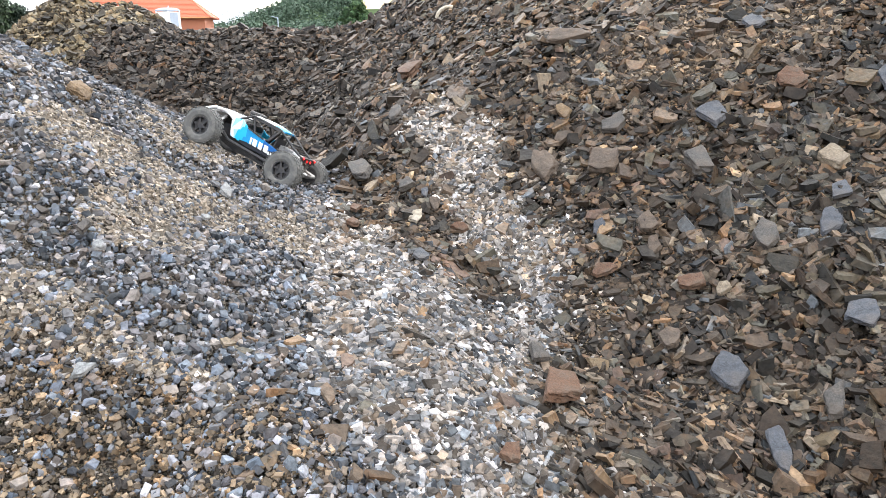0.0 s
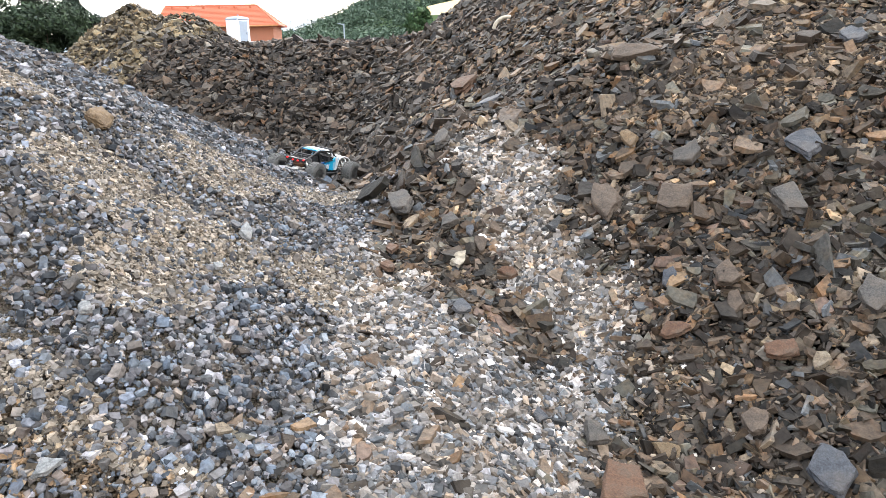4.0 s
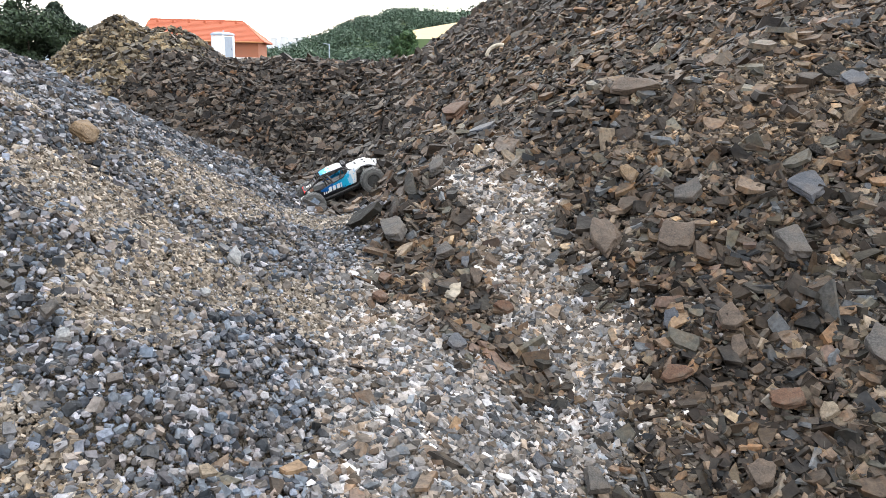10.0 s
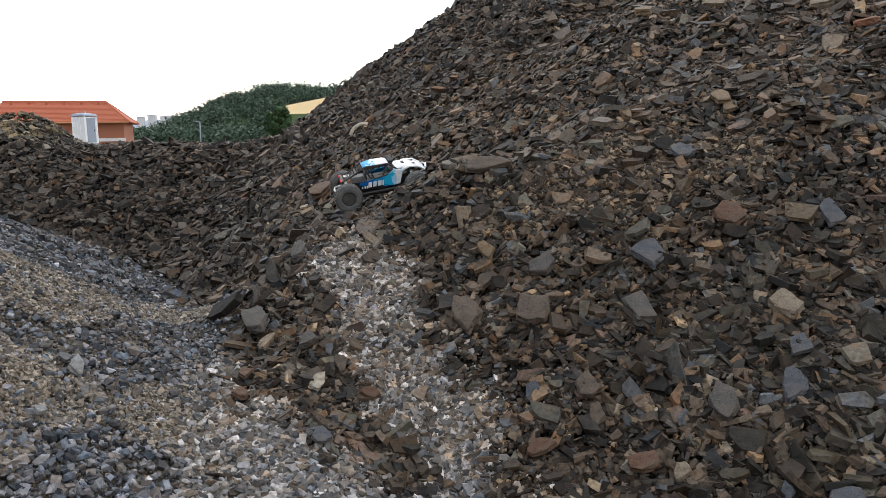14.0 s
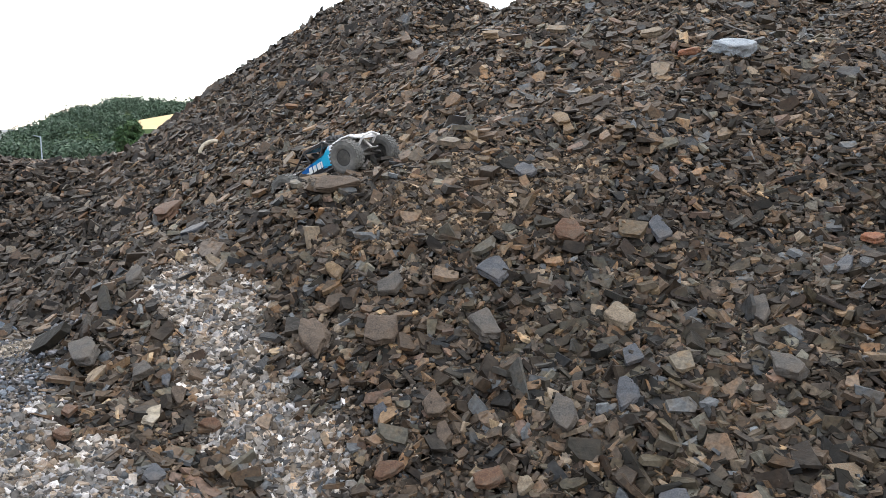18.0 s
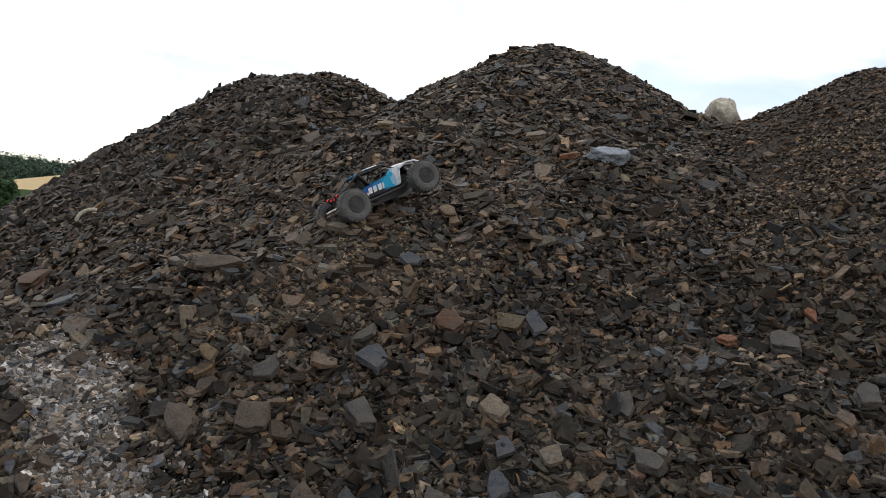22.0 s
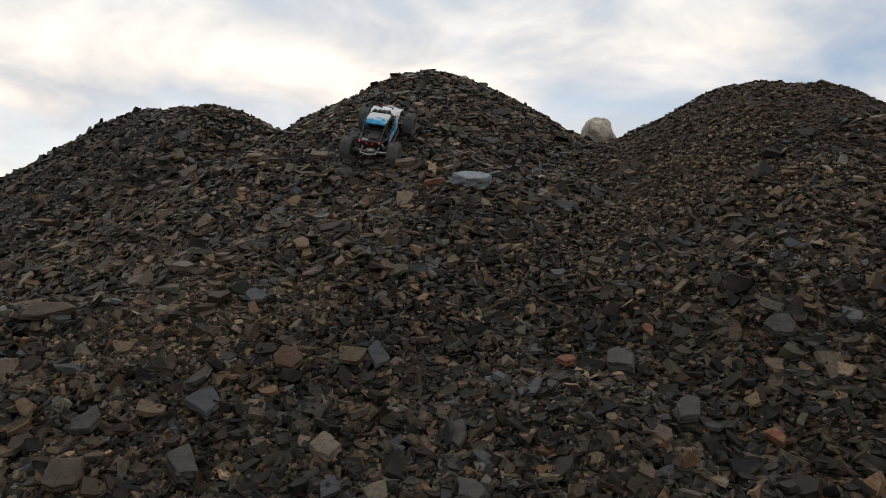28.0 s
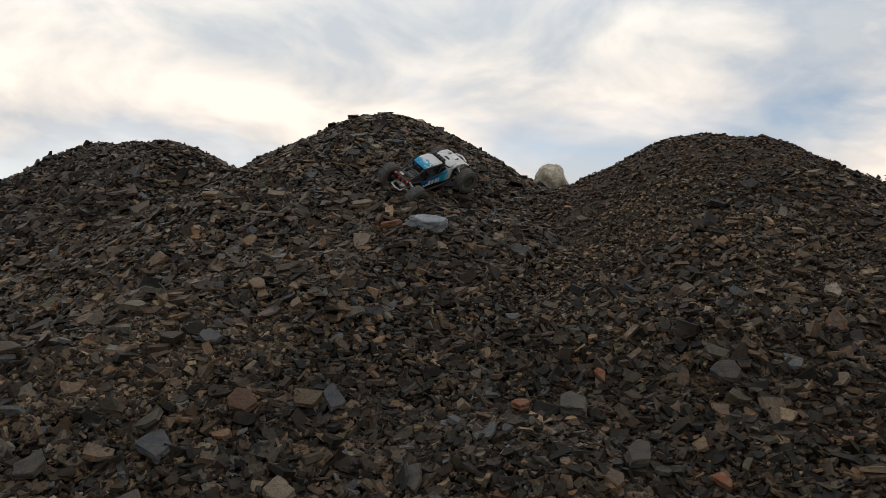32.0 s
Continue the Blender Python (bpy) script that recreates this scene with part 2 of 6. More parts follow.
def paint(name, colour, rough=0.35, metallic=0.0, wear=0.25, dirt=(0.16, 0.13, 0.1), scale=60.0, coat=0.0):
    """Painted or moulded surface with dust and scuffs."""
    m, n, l, b = shader(name, rough, metallic)
    k = noise_tex(n, l, scale, 5.0, 0.7)
    mr = n.new("ShaderNodeMapRange")
    mr.inputs["From Min"].default_value, mr.inputs["From Max"].default_value = 0.45, 0.75
    mr.inputs["To Max"].default_value = wear
    l.new(k.outputs["Fac"], mr.inputs["Value"])
    mx = n.new("ShaderNodeMix"); mx.data_type = "RGBA"
    mx.inputs["A"].default_value, mx.inputs["B"].default_value = (*colour, 1), (*dirt, 1)
    l.new(mr.outputs[0], mx.inputs["Factor"]); l.new(mx.outputs["Result"], b.inputs["Base Color"])
    rr = n.new("ShaderNodeMapRange")
    rr.inputs["To Min"].default_value, rr.inputs["To Max"].default_value = rough, min(1.0, rough + 0.4)
    l.new(mr.outputs[0], rr.inputs["Value"]); l.new(rr.outputs[0], b.inputs["Roughness"])
    b.inputs["Coat Weight"].default_value = coat
    return m


SLATE = [(0.0, (0.0577, 0.041, 0.0285)), (0.18, (0.0726, 0.0534, 0.0379)), (0.34, (0.0372, 0.0277, 0.0199)), (0.46, (0.0838, 0.0553, 0.0322)), (0.57, (0.0559, 0.0525, 0.0417)),
         (0.67, (0.0974, 0.0763, 0.0541)), (0.76, (0.0465, 0.0496, 0.0522)), (0.84, (0.0614, 0.042, 0.0322)), (0.9, (0.0791, 0.0496, 0.0284)), (0.95, (0.14, 0.105, 0.0664)), (0.98, (0.0792, 0.0859, 0.0929))]
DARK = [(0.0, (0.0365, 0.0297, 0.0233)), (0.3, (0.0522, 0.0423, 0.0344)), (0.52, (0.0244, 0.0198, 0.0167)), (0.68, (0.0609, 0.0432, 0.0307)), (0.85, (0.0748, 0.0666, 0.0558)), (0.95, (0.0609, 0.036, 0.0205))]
GRAVEL = [(0.0, (0.0945, 0.109, 0.127)), (0.18, (0.126, 0.129, 0.139)), (0.34, (0.0594, 0.0736, 0.0937)), (0.46, (0.144, 0.127, 0.114)), (0.58, (0.099, 0.112, 0.137)),
          (0.7, (0.18, 0.178, 0.187)), (0.8, (0.113, 0.0966, 0.0876)), (0.88, (0.149, 0.145, 0.158)), (0.96, (0.261, 0.262, 0.285))]
PALE = [(0.0, (0.248, 0.21, 0.174)), (0.2, (0.298, 0.272, 0.246)), (0.38, (0.208, 0.17, 0.135)), (0.52, (0.164, 0.158, 0.156)), (0.68, (0.342, 0.32, 0.301)), (0.78, (0.224, 0.165, 0.116)), (0.86, (0.0896, 0.0859, 0.083)), (0.94, (0.417, 0.401, 0.383))]
SPILT = [(0.0, (0.19, 0.173, 0.157)), (0.2, (0.222, 0.216, 0.217)), (0.36, (0.158, 0.131, 0.108)), (0.5, (0.111, 0.121, 0.131)), (0.66, (0.264, 0.252, 0.244)), (0.76, (0.18, 0.142, 0.108)), (0.86, (0.0846, 0.0893, 0.0979)), (0.94, (0.36, 0.347, 0.348))]
EARTH = [(0.0, (0.088, 0.07, 0.043)), (0.4, (0.112, 0.09, 0.055)), (0.7, (0.062, 0.054, 0.04)), (0.9, (0.14, 0.118, 0.08))]
OLIVE = [(0.0, (0.0279, 0.0238, 0.0162)), (0.25, (0.0344, 0.0305, 0.0237)), (0.45, (0.0196, 0.0168, 0.012)), (0.6, (0.0393, 0.0299, 0.0184)), (0.75, (0.0311, 0.0305, 0.0278)), (0.88, (0.0488, 0.0411, 0.0306)), (0.95, (0.0393, 0.0275, 0.0194))]

M_SLATE, M_SLATE1 = stone_mat("brown_slate", SLATE), stone_mat("brown_slate_loose", SLATE, True)
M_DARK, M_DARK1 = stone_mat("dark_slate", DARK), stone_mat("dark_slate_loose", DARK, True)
M_GRAVEL, M_GRAVEL1 = stone_mat("grey_gravel", GRAVEL, dust=(0.22, 0.195, 0.165), rough=0.75, stain=0.25, dusting=0.3, jitter=(0.28, 2.1)), stone_mat("grey_gravel_loose", GRAVEL, True, dust=(0.22, 0.195, 0.165), rough=0.75, stain=0.25, dusting=0.3, jitter=(0.28, 2.1))
M_PALE = stone_mat("pale_gravel", PALE, dust=(0.36, 0.29, 0.21), rough=0.75, stain=0.25, dusting=0.4, jitter=(0.35, 2.0))
M_SPILT = stone_mat("spilt_gravel", SPILT, dust=(0.24, 0.205, 0.165), rough=0.75, stain=0.25, dusting=0.35, jitter=(0.35, 2.0))
M_PALE1 = stone_mat("pale_gravel_loose", PALE, True, dust=(0.36, 0.29, 0.21), rough=0.75, stain=0.25, dusting=0.4, jitter=(0.35, 2.0))
M_EARTHS = stone_mat("earth_clods", EARTH)
M_SCREE = stone_mat("earthy_scree", [(0, (0.1, 0.076, 0.05)), (0.4, (0.135, 0.1, 0.066)), (0.75, (0.075, 0.06, 0.045))])
M_BENCH = stone_mat("bench_fines", [(0, (0.1, 0.075, 0.051)), (0.4, (0.13, 0.098, 0.066)), (0.75, (0.075, 0.058, 0.042))])
M_FINES = stone_mat("brown_fines", [(0, (0.0582, 0.0363, 0.021)), (0.3, (0.077, 0.0465, 0.026)), (0.55, (0.0374, 0.0242, 0.0151)), (0.75, (0.0645, 0.0465, 0.0319)), (0.9, (0.0988, 0.0595, 0.0311))])
M_OLIVE = stone_mat("olive_slate", OLIVE)
# both slate beds are near black: shade in the stone gaps is coloured in
G_SLATE = grit_mat("gap_shade_slate_grit", [(0, (0.0198, 0.0143, 0.0096)), (0.35, (0.0308, 0.0221, 0.0148)), (0.65, (0.0124, 0.00972, 0.00684)), (0.85, (0.0454, 0.0323, 0.0206))])
G_DARK = grit_mat("gap_shade_dark_grit", [(0, (0.00834, 0.0069, 0.0058)), (0.4, (0.013, 0.0107, 0.00858)), (0.75, (0.006, 0.00536, 0.00472))], 60.0)
G_GRAVEL = grit_mat("gravel_grit", [(0, (0.204, 0.16, 0.115)), (0.3, (0.264, 0.213, 0.153)), (0.55, (0.133, 0.119, 0.0993)), (0.8, (0.335, 0.291, 0.234))], 110.0)
G_PALE = grit_mat("pale_grit", [(0, (0.256, 0.199, 0.145)), (0.4, (0.324, 0.269, 0.214)), (0.75, (0.187, 0.145, 0.105))], 110.0)
G_FINES = grit_mat("brown_scree_fines", [(0, (0.06, 0.046, 0.033)), (0.4, (0.085, 0.065, 0.046)), (0.75, (0.045, 0.036, 0.027))], 130.0)
G_EARTH = grit_mat("earth_grit", [(0, (0.144, 0.108, 0.066)), (0.5, (0.192, 0.146, 0.09)), (0.85, (0.114, 0.09, 0.06))], 40.0)
G_YARD = grit_mat("yard_soil", [(0, (0.1, 0.085, 0.065)), (0.5, (0.13, 0.11, 0.085)), (0.85, (0.08, 0.07, 0.055))], 30.0)


# ---- the lie of the land: heaps tipped side by side, as ridges with rounded crests ----
# from x y z, to x y z, fall per metre, roundness of the crest
HEAPS = {
    "slate_peak": (2.788, 5.037, 2.996, 2.710, 5.368, 2.909, 0.624, 0.278),
    "slate_left": (1.556, 6.020, 2.811, 1.234, 6.856, 2.917, 0.741, 0.276),
    "fines_right": (4.207, 3.356, 2.699, 4.751, 3.385, 2.635, 0.654, 0.514),
    "slate_bench": (0.995, 3.228, 1.702, 2.485, 3.214, 2.036, 0.824, 0.274),
    "slate_apron": (0.789, 2.023, 0.819, 1.712, 2.067, 1.295, 0.558, 0.266),
    "slate_tongue": (-0.273, 1.576, 0.732, -0.012, 2.972, 1.235, 0.533, 0.165),
    "gravel_ridge": (-0.742, 2.293, 1.070, -2.747, 3.711, 1.733, 0.504, 0.173),
    "gravel_front": (-0.317, 1.503, 0.919, -1.472, 2.050, 1.558, 0.491, 0.299),
    "bank_back": (-3.017, 6.520, 1.585, -0.304, 6.674, 1.563, 0.637, 0.219),
    "slate_shoulder": (0.615, 5.043, 1.808, 1.502, 4.295, 2.215, 0.757, 0.248),
    "slate_ledge": (-0.03, 3.14, 1.315, 0.42, 3.14, 1.478, 0.8, 0.07),
    "slate_ledge_b": (0.42, 3.14, 1.478, 0.72, 3.14, 1.53, 0.8, 0.07),
    "bank_knoll": (-3.0, 6.9, 1.76, -2.9, 7.0, 1.75, 0.62, 0.12),
    "earth_far": (-4.67, 9.2, 2.06, -4.72, 9.7, 2.0, 0.8, 0.1),
    "earth_far_b": (-4.22, 9.5, 1.93, -4.1, 9.6, 1.92, 0.75, 0.12),
}
NAMES = list(HEAPS)
BLEND = 0.07


def heights(x, y):
    hs = []
    for ax, ay, az, bx, by, bz, s, r in HEAPS.values():
        dx, dy = bx - ax, by - ay
        u = np.clip(((x - ax) * dx + (y - ay) * dy) / (dx * dx + dy * dy + 1e-6), 0, 1)
        hs.append(az + u * (bz - az) - s * (np.sqrt((x - ax - u * dx) ** 2 + (y - ay - u * dy) ** 2 + r * r) - r))
    rise = np.clip((y - 12) / 45, 0, 1)
    hs.append(YARD + 1.15 * rise * rise * (3 - 2 * rise) + 0 * hs[0])
    return np.array(hs)


def lumps(x, y):
    """Uneven tipping: shallow waves of several sizes, out of step."""
    z = 0
    for a, f, p, q in ((0.018, 4.1, 0.3, 1.1), (0.014, 7.3, 2.1, 0.4), (0.009, 13.7, 0.9, 2.7), (0.006, 23.0, 1.7, 0.2)):
        z = z + a * np.sin(f * x + p + 1.3 * np.sin(0.7 * f * y + q)) * np.cos(f * 0.9 * y + q + 1.1 * np.sin(0.6 * f * x))
    return z


def land(x, y):
    x, y = np.asarray(x, float), np.asarray(y, float)
    hs = heights(x, y)
    m = hs.max(0)
    h = m + BLEND * np.log(np.exp((hs - m) / BLEND).sum(0))
    near = np.clip((h - YARD) / 0.3, 0, 1)
    dip = 0.055 * np.exp(-(((x + 0.5) / 0.17) ** 2 + ((y - 3.2) / 0.2) ** 2))
    dip = dip + 0.075 * np.exp(-(((x - 0.27) / 0.22) ** 2 + ((y - 3.62) / 0.24) ** 2))
    dip = dip + 0.06 * np.exp(-(((x - 0.65) / 0.27) ** 2 + ((y - 3.22) / 0.25) ** 2))
    dip = dip + 0.08 * np.exp(-(((x + 0.76) / 0.2) ** 2 + ((y - 4.06) / 0.22) ** 2))
    return h + (lumps(x, y) - 0.019) * near - dip


def slope_normals(x, y, d=0.03):
    gx, gy = (land(x + d, y) - land(x - d, y)) / (2 * d), (land(x, y + d) - land(x, y - d)) / (2 * d)
    n = np.stack([-gx, -gy, np.ones_like(gx)], -1)
    return n / np.linalg.norm(n, axis=-1, keepdims=True)


def waver(x, y):
    return 0.05 * np.sin(9 * x + 3 * np.sin(7 * y)) + 0.04 * np.sin(17 * y + 2 * np.sin(13 * x))


# outlines in plan: the spilt pale gravel with its tongue up the slate, and the wedge of slate that lies on it
SPILL = [(0.0, 2.96), (0.07, 2.80), (0.17, 2.75), (0.18, 2.6), (0.15, 2.43), (0.24, 2.34), (0.31, 2.24), (0.35, 2.12), (0.33, 1.98), (0.28, 1.86), (0.23, 1.6),
         (0.23, 1.38), (0.25, 1.1), (0.27, 0.4), (0.12, 0.4), (-0.02, 1.12), (-0.16, 1.35), (-0.27, 1.66), (-0.35, 2.1), (-0.36, 2.46), (-0.27, 2.2), (-0.13, 2.18),
         (0.0, 2.35), (-0.02, 2.49), (-0.05, 2.59), (-0.14, 2.83)]
WEDGE = [(-0.32, 2.79), (-0.23, 2.80), (-0.13, 2.78), (-0.05, 2.59), (-0.03, 2.48), (0.0, 2.38), (0.08, 2.31), (0.06, 2.24), (0.15, 2.14), (0.2, 2.03), (0.22, 1.93),
         (0.18, 1.92), (0.11, 1.95), (0.02, 2.05), (-0.06, 2.06), (-0.15, 2.14), (-0.27, 2.19), (-0.31, 2.3), (-0.34, 2.6)]


def inside(x, y, outline):
    """Which of the places lie inside an outline."""
    odd = np.zeros(np.shape(x), bool)
    for (ax, ay), (bx, by) in zip(outline, outline[1:] + outline[:1]):
        if ay != by:
            odd ^= ((ay > y) != (by > y)) & (x < (bx - ax) * (y - ay) / (by - ay) + ax)
    return odd


def zone(x, y):
    """0 yard, 1 gravel, 2 pale gravel, 3 brown slate, 4 dark bank, 5 earth, 6 fine slate heap."""
    x, y = np.asarray(x, float), np.asarray(y, float)
    top = heights(x, y).argmax(0)
    table = np.array([{"slate": 3, "gravel": 1, "bank": 4, "earth": 5, "fines": 6}[n.split("_")[0]] for n in NAMES] + [0])
    z = table[top]
    w = waver(x, y)
    edge = np.interp(y, [0.4, 1.2, 1.6, 1.85, 2.0, 2.2, 2.5, 2.8, 3.15], [0.28, 0.24, 0.22, 0.27, 0.0, -0.27, -0.33, -0.32, -0.34]) + 0.4 * w
    front = (y < 3.2) & (z > 0) & (z != 5)
    z = np.where(front & (x < edge) & (z == 3), 1, z)
    z = np.where(front & (x >= edge) & (z == 1), 3, z)
    z = np.where((z == 4) & (x < -2.98 + w) & (y > 5.6), np.where(y < 6.1 + 1.4 * (-3.2 - x) + w, 1, 5), z)
    z = np.where((z == 4) & (x < -2.68 + w) & (y > 6.5), 5, z)
    ragged = 0.35 * waver(1.7 * y, 1.7 * x)
    z = np.where(inside(x + 0.4 * w, y + ragged, SPILL) & ((z == 1) | (z == 3)), 2, z)
    z = np.where(inside(x + 0.4 * w, y + ragged, WEDGE) & (z > 0), 3, z)
    return z


def grid_axis(lo, hi, step, far):
    """Even steps from lo to hi, then ever wider ones out to far."""
    mid = list(np.arange(lo, hi + step / 2, step))
    out, s = [], step
    p = mid[-1]
    while p < far:
        s *= 1.22
        p += s
        out.append(p)
    low, s, p = [], step, mid[0]
    while p > -far:
        s *= 1.22
        p -= s
        low.append(p)
    return np.array(low[::-1] + mid + out)


def mesh_from(name, co, faces, mat, smooth=False):
    """A mesh from an array of places and an array of equal-sized faces."""
    me = bpy.data.meshes.new(name)
    co, faces = np.asarray(co, np.float32), np.asarray(faces, np.int32)
    me.vertices.add(len(co)); me.vertices.foreach_set("co", co.ravel())
    n, k = faces.shape
    me.loops.add(n * k); me.loops.foreach_set("vertex_index", faces.ravel())
    me.polygons.add(n)
    me.polygons.foreach_set("loop_start", np.arange(0, n * k, k, dtype=np.int32))
    me.polygons.foreach_set("use_smooth", np.full(n, smooth))
    me.materials.append(mat)
    me.update(calc_edges=True)
    return me


gx, gy = grid_axis(-4.6, 6.0, 0.04, 2600), grid_axis(-0.6, 7.6, 0.04, 2600)
GX, GY = np.meshgrid(gx, gy)
# the fine bed lies a little below the tops of the loose stones
ZONES = zone(GX, GY)
GZ = land(GX, GY) - np.where(ZONES == 6, 0.007, 0.02 * (ZONES > 0))
GRID = np.stack([GX.ravel(), GY.ravel(), GZ.ravel()], -1)
W_ = len(gx)
ii, jj = np.meshgrid(np.arange(W_ - 1), np.arange(len(gy) - 1))
a0 = (jj * W_ + ii).ravel()
QUADS = np.stack([a0, a0 + 1, a0 + W_ + 1, a0 + W_], -1)
CENTRES = GRID[QUADS].mean(1)
QZONE = zone(CENTRES[:, 0], CENTRES[:, 1])
QTOP = heights(CENTRES[:, 0], CENTRES[:, 1]).argmax(0)


def piece(name, mask, mats, zones, label, category, kind=""):
    """One heap: the faces of the land that belong to it, with a material for each kind of stone."""
    q = QUADS[mask]
    used, inv = np.unique(q, return_inverse=True)
    me = mesh_from(name, GRID[used], inv.reshape(q.shape), mats[0], True)
    for extra in mats[1:]:
        me.materials.append(extra)
    if len(mats) > 1:
        idx = np.zeros(mask.sum(), np.int32)
        for i, z in enumerate(zones):
            idx[QZONE[mask] == z] = i
        me.polygons.foreach_set("material_index", idx)
    return tagged(new(name, me), label, category, kind=kind)


n_of = {n: i for i, n in enumerate(NAMES)}


def of(*names):
    return np.isin(QTOP, [n_of[n] for n in names])


is_gravel = np.isin(QZONE, (1, 2)) & (CENTRES[:, 1] < 8)
patch = (QZONE == 2) & (CENTRES[:, 1] > 2.3)
ground = piece("ground", QZONE == 0, [G_YARD], [0], "flat trodden soil yard reaching to the horizon", "ground", kind="structure")
gravel_mound = piece("gravel_mound", is_gravel & ~patch, [G_GRAVEL, G_PALE], [1, 2], "grey and cream crushed gravel heap with a worn ridge", "gravel mound")
rest = ~(is_gravel & ~patch) & (QZONE > 0)
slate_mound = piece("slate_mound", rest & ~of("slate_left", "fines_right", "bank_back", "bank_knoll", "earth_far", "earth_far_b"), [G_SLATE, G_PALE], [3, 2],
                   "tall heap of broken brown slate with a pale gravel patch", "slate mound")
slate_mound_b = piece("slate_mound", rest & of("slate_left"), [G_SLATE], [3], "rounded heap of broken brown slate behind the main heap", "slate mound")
slate_mound_c = piece("slate_mound", rest & of("fines_right"), [G_FINES], [6], "wide heap of fine dark brown slate scree", "slate mound")
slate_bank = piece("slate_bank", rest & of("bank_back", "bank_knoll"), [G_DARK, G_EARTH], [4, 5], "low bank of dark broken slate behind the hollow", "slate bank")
earth_mound = piece("earth_mound", rest & of("earth_far", "earth_far_b"), [G_EARTH], [5], "heap of brown clay earth with clods", "earth mound")


# ---- loose stones ----
def frames_for(normals, tilt, rng):
    """Turned axes for stones that lie on a slope, each tilted its own way."""
    n = normals + rng.normal(0, tilt, normals.shape)
    n /= np.linalg.norm(n, axis=1, keepdims=True)
    r = rng.normal(0, 1, normals.shape)
    r[:, 2] += 1.6                    # most lie with their length across the slope
    u = np.cross(n, r); u /= np.linalg.norm(u, axis=1, keepdims=True)
    return u, np.cross(n, u), n


def slab_shape(n, rng, flat=(0.1, 0.28), long=(0.36, 0.9)):
    """n split slates: skewed four-cornered plates with two corners broken off, wedge-thin to one side, as local places (n, 12, 3)."""
    q = np.array([(-0.5, -0.5), (0.5, -0.5), (0.5, 0.5), (-0.5, 0.5)]) + rng.normal(0, 0.13, (n, 4, 2))
    c = rng.uniform(0.04, 0.55, (n, 4, 1))
    mix = lambda a, b, k: q[:, a] + (q[:, b] - q[:, a]) * c[:, k]
    ring = np.stack([q[:, 0], q[:, 1], mix(2, 1, 0), mix(2, 3, 1) * 1.0, mix(3, 2, 2) * 0.98, mix(3, 0, 3)], 1)
    x, y = ring[..., 0], ring[..., 1] * rng.uniform(*long, (n, 1))
    t = rng.uniform(*flat, (n, 1)) * 0.5
    wedge = 1 + rng.uniform(-0.7, 0.7, (n, 1)) * x + rng.uniform(-0.7, 0.7, (n, 1)) * y
    s = rng.uniform(0.8, 1.0, (n, 6))
    top = np.stack([x * s, y * s, t * wedge * rng.uniform(0.85, 1.15, (n, 6))], -1)
    low = np.stack([x, y, -t * wedge * rng.uniform(0.7, 1.15, (n, 6))], -1)
    return np.concatenate([top, low], 1)


SLAB_FACES = np.array([[0, 1, 2, 3], [0, 3, 4, 5]] + [[i, i + 6, (i + 1) % 6 + 6, (i + 1) % 6] for i in range(6)] + [[9, 8, 7, 6], [6, 11, 10, 9]])
phi = (1 + 5 ** 0.5) / 2
ICO = np.array([(-1, phi, 0), (1, phi, 0), (-1, -phi, 0), (1, -phi, 0), (0, -1, phi), (0, 1, phi), (0, -1, -phi), (0, 1, -phi), (phi, 0, -1), (phi, 0, 1), (-phi, 0, -1), (-phi, 0, 1)]) / 1.902 * 0.5
ICO_FACES = np.array([(0, 11, 5), (0, 5, 1), (0, 1, 7), (0, 7, 10), (0, 10, 11), (1, 5, 9), (5, 11, 4), (11, 10, 2), (10, 7, 6), (7, 1, 8), (3, 9, 4), (3, 4, 2), (3, 2, 6), (3, 6, 8), (3, 8, 9), (4, 9, 5), (2, 4, 11), (6, 2, 10), (8, 6, 7), (9, 8, 1)])


def pebble_shape(n, rng):
    """n crushed pebbles: angular lumps, each stretched its own way."""
    p = ICO[None] * rng.uniform(0.72, 1.25, (n, 12, 1)) + rng.normal(0, 0.035, (n, 12, 3))
    return p * np.stack([rng.uniform(0.8, 1.2, n), rng.uniform(0.6, 1.0, n), rng.uniform(0.4, 0.8, n)], -1)[:, None]


CUBE = np.array([(x, y, z) for x in (-0.5, 0.5) for y in (-0.5, 0.5) for z in (-0.5, 0.5)])
CUBE_FACES = np.array([(0, 1, 3, 2), (4, 6, 7, 5), (0, 4, 5, 1), (2, 3, 7, 6), (0, 2, 6, 4), (1, 5, 7, 3)])


def crush_shape(n, rng):
    """n splinters of crushed stone: skewed blocks with sharp edges."""
    p = CUBE[None] * rng.uniform(0.66, 0.98, (n, 8, 1)) + rng.normal(0, 0.06, (n, 8, 3))
    return p * np.stack([rng.uniform(0.95, 1.3, n), rng.uniform(0.65, 1.0, n), rng.uniform(0.45, 0.85, n)], -1)[:, None]


def splinter_shape(n, rng):
    """n thin slate splinters, long and flat."""
    p = CUBE[None] * rng.uniform(0.7, 1.05, (n, 8, 1)) + rng.normal(0, 0.06, (n, 8, 3))
    return p * np.stack([rng.uniform(1.0, 1.6, n), rng.uniform(0.35, 0.8, n), rng.uniform(0.16, 0.36, n)], -1)[:, None]


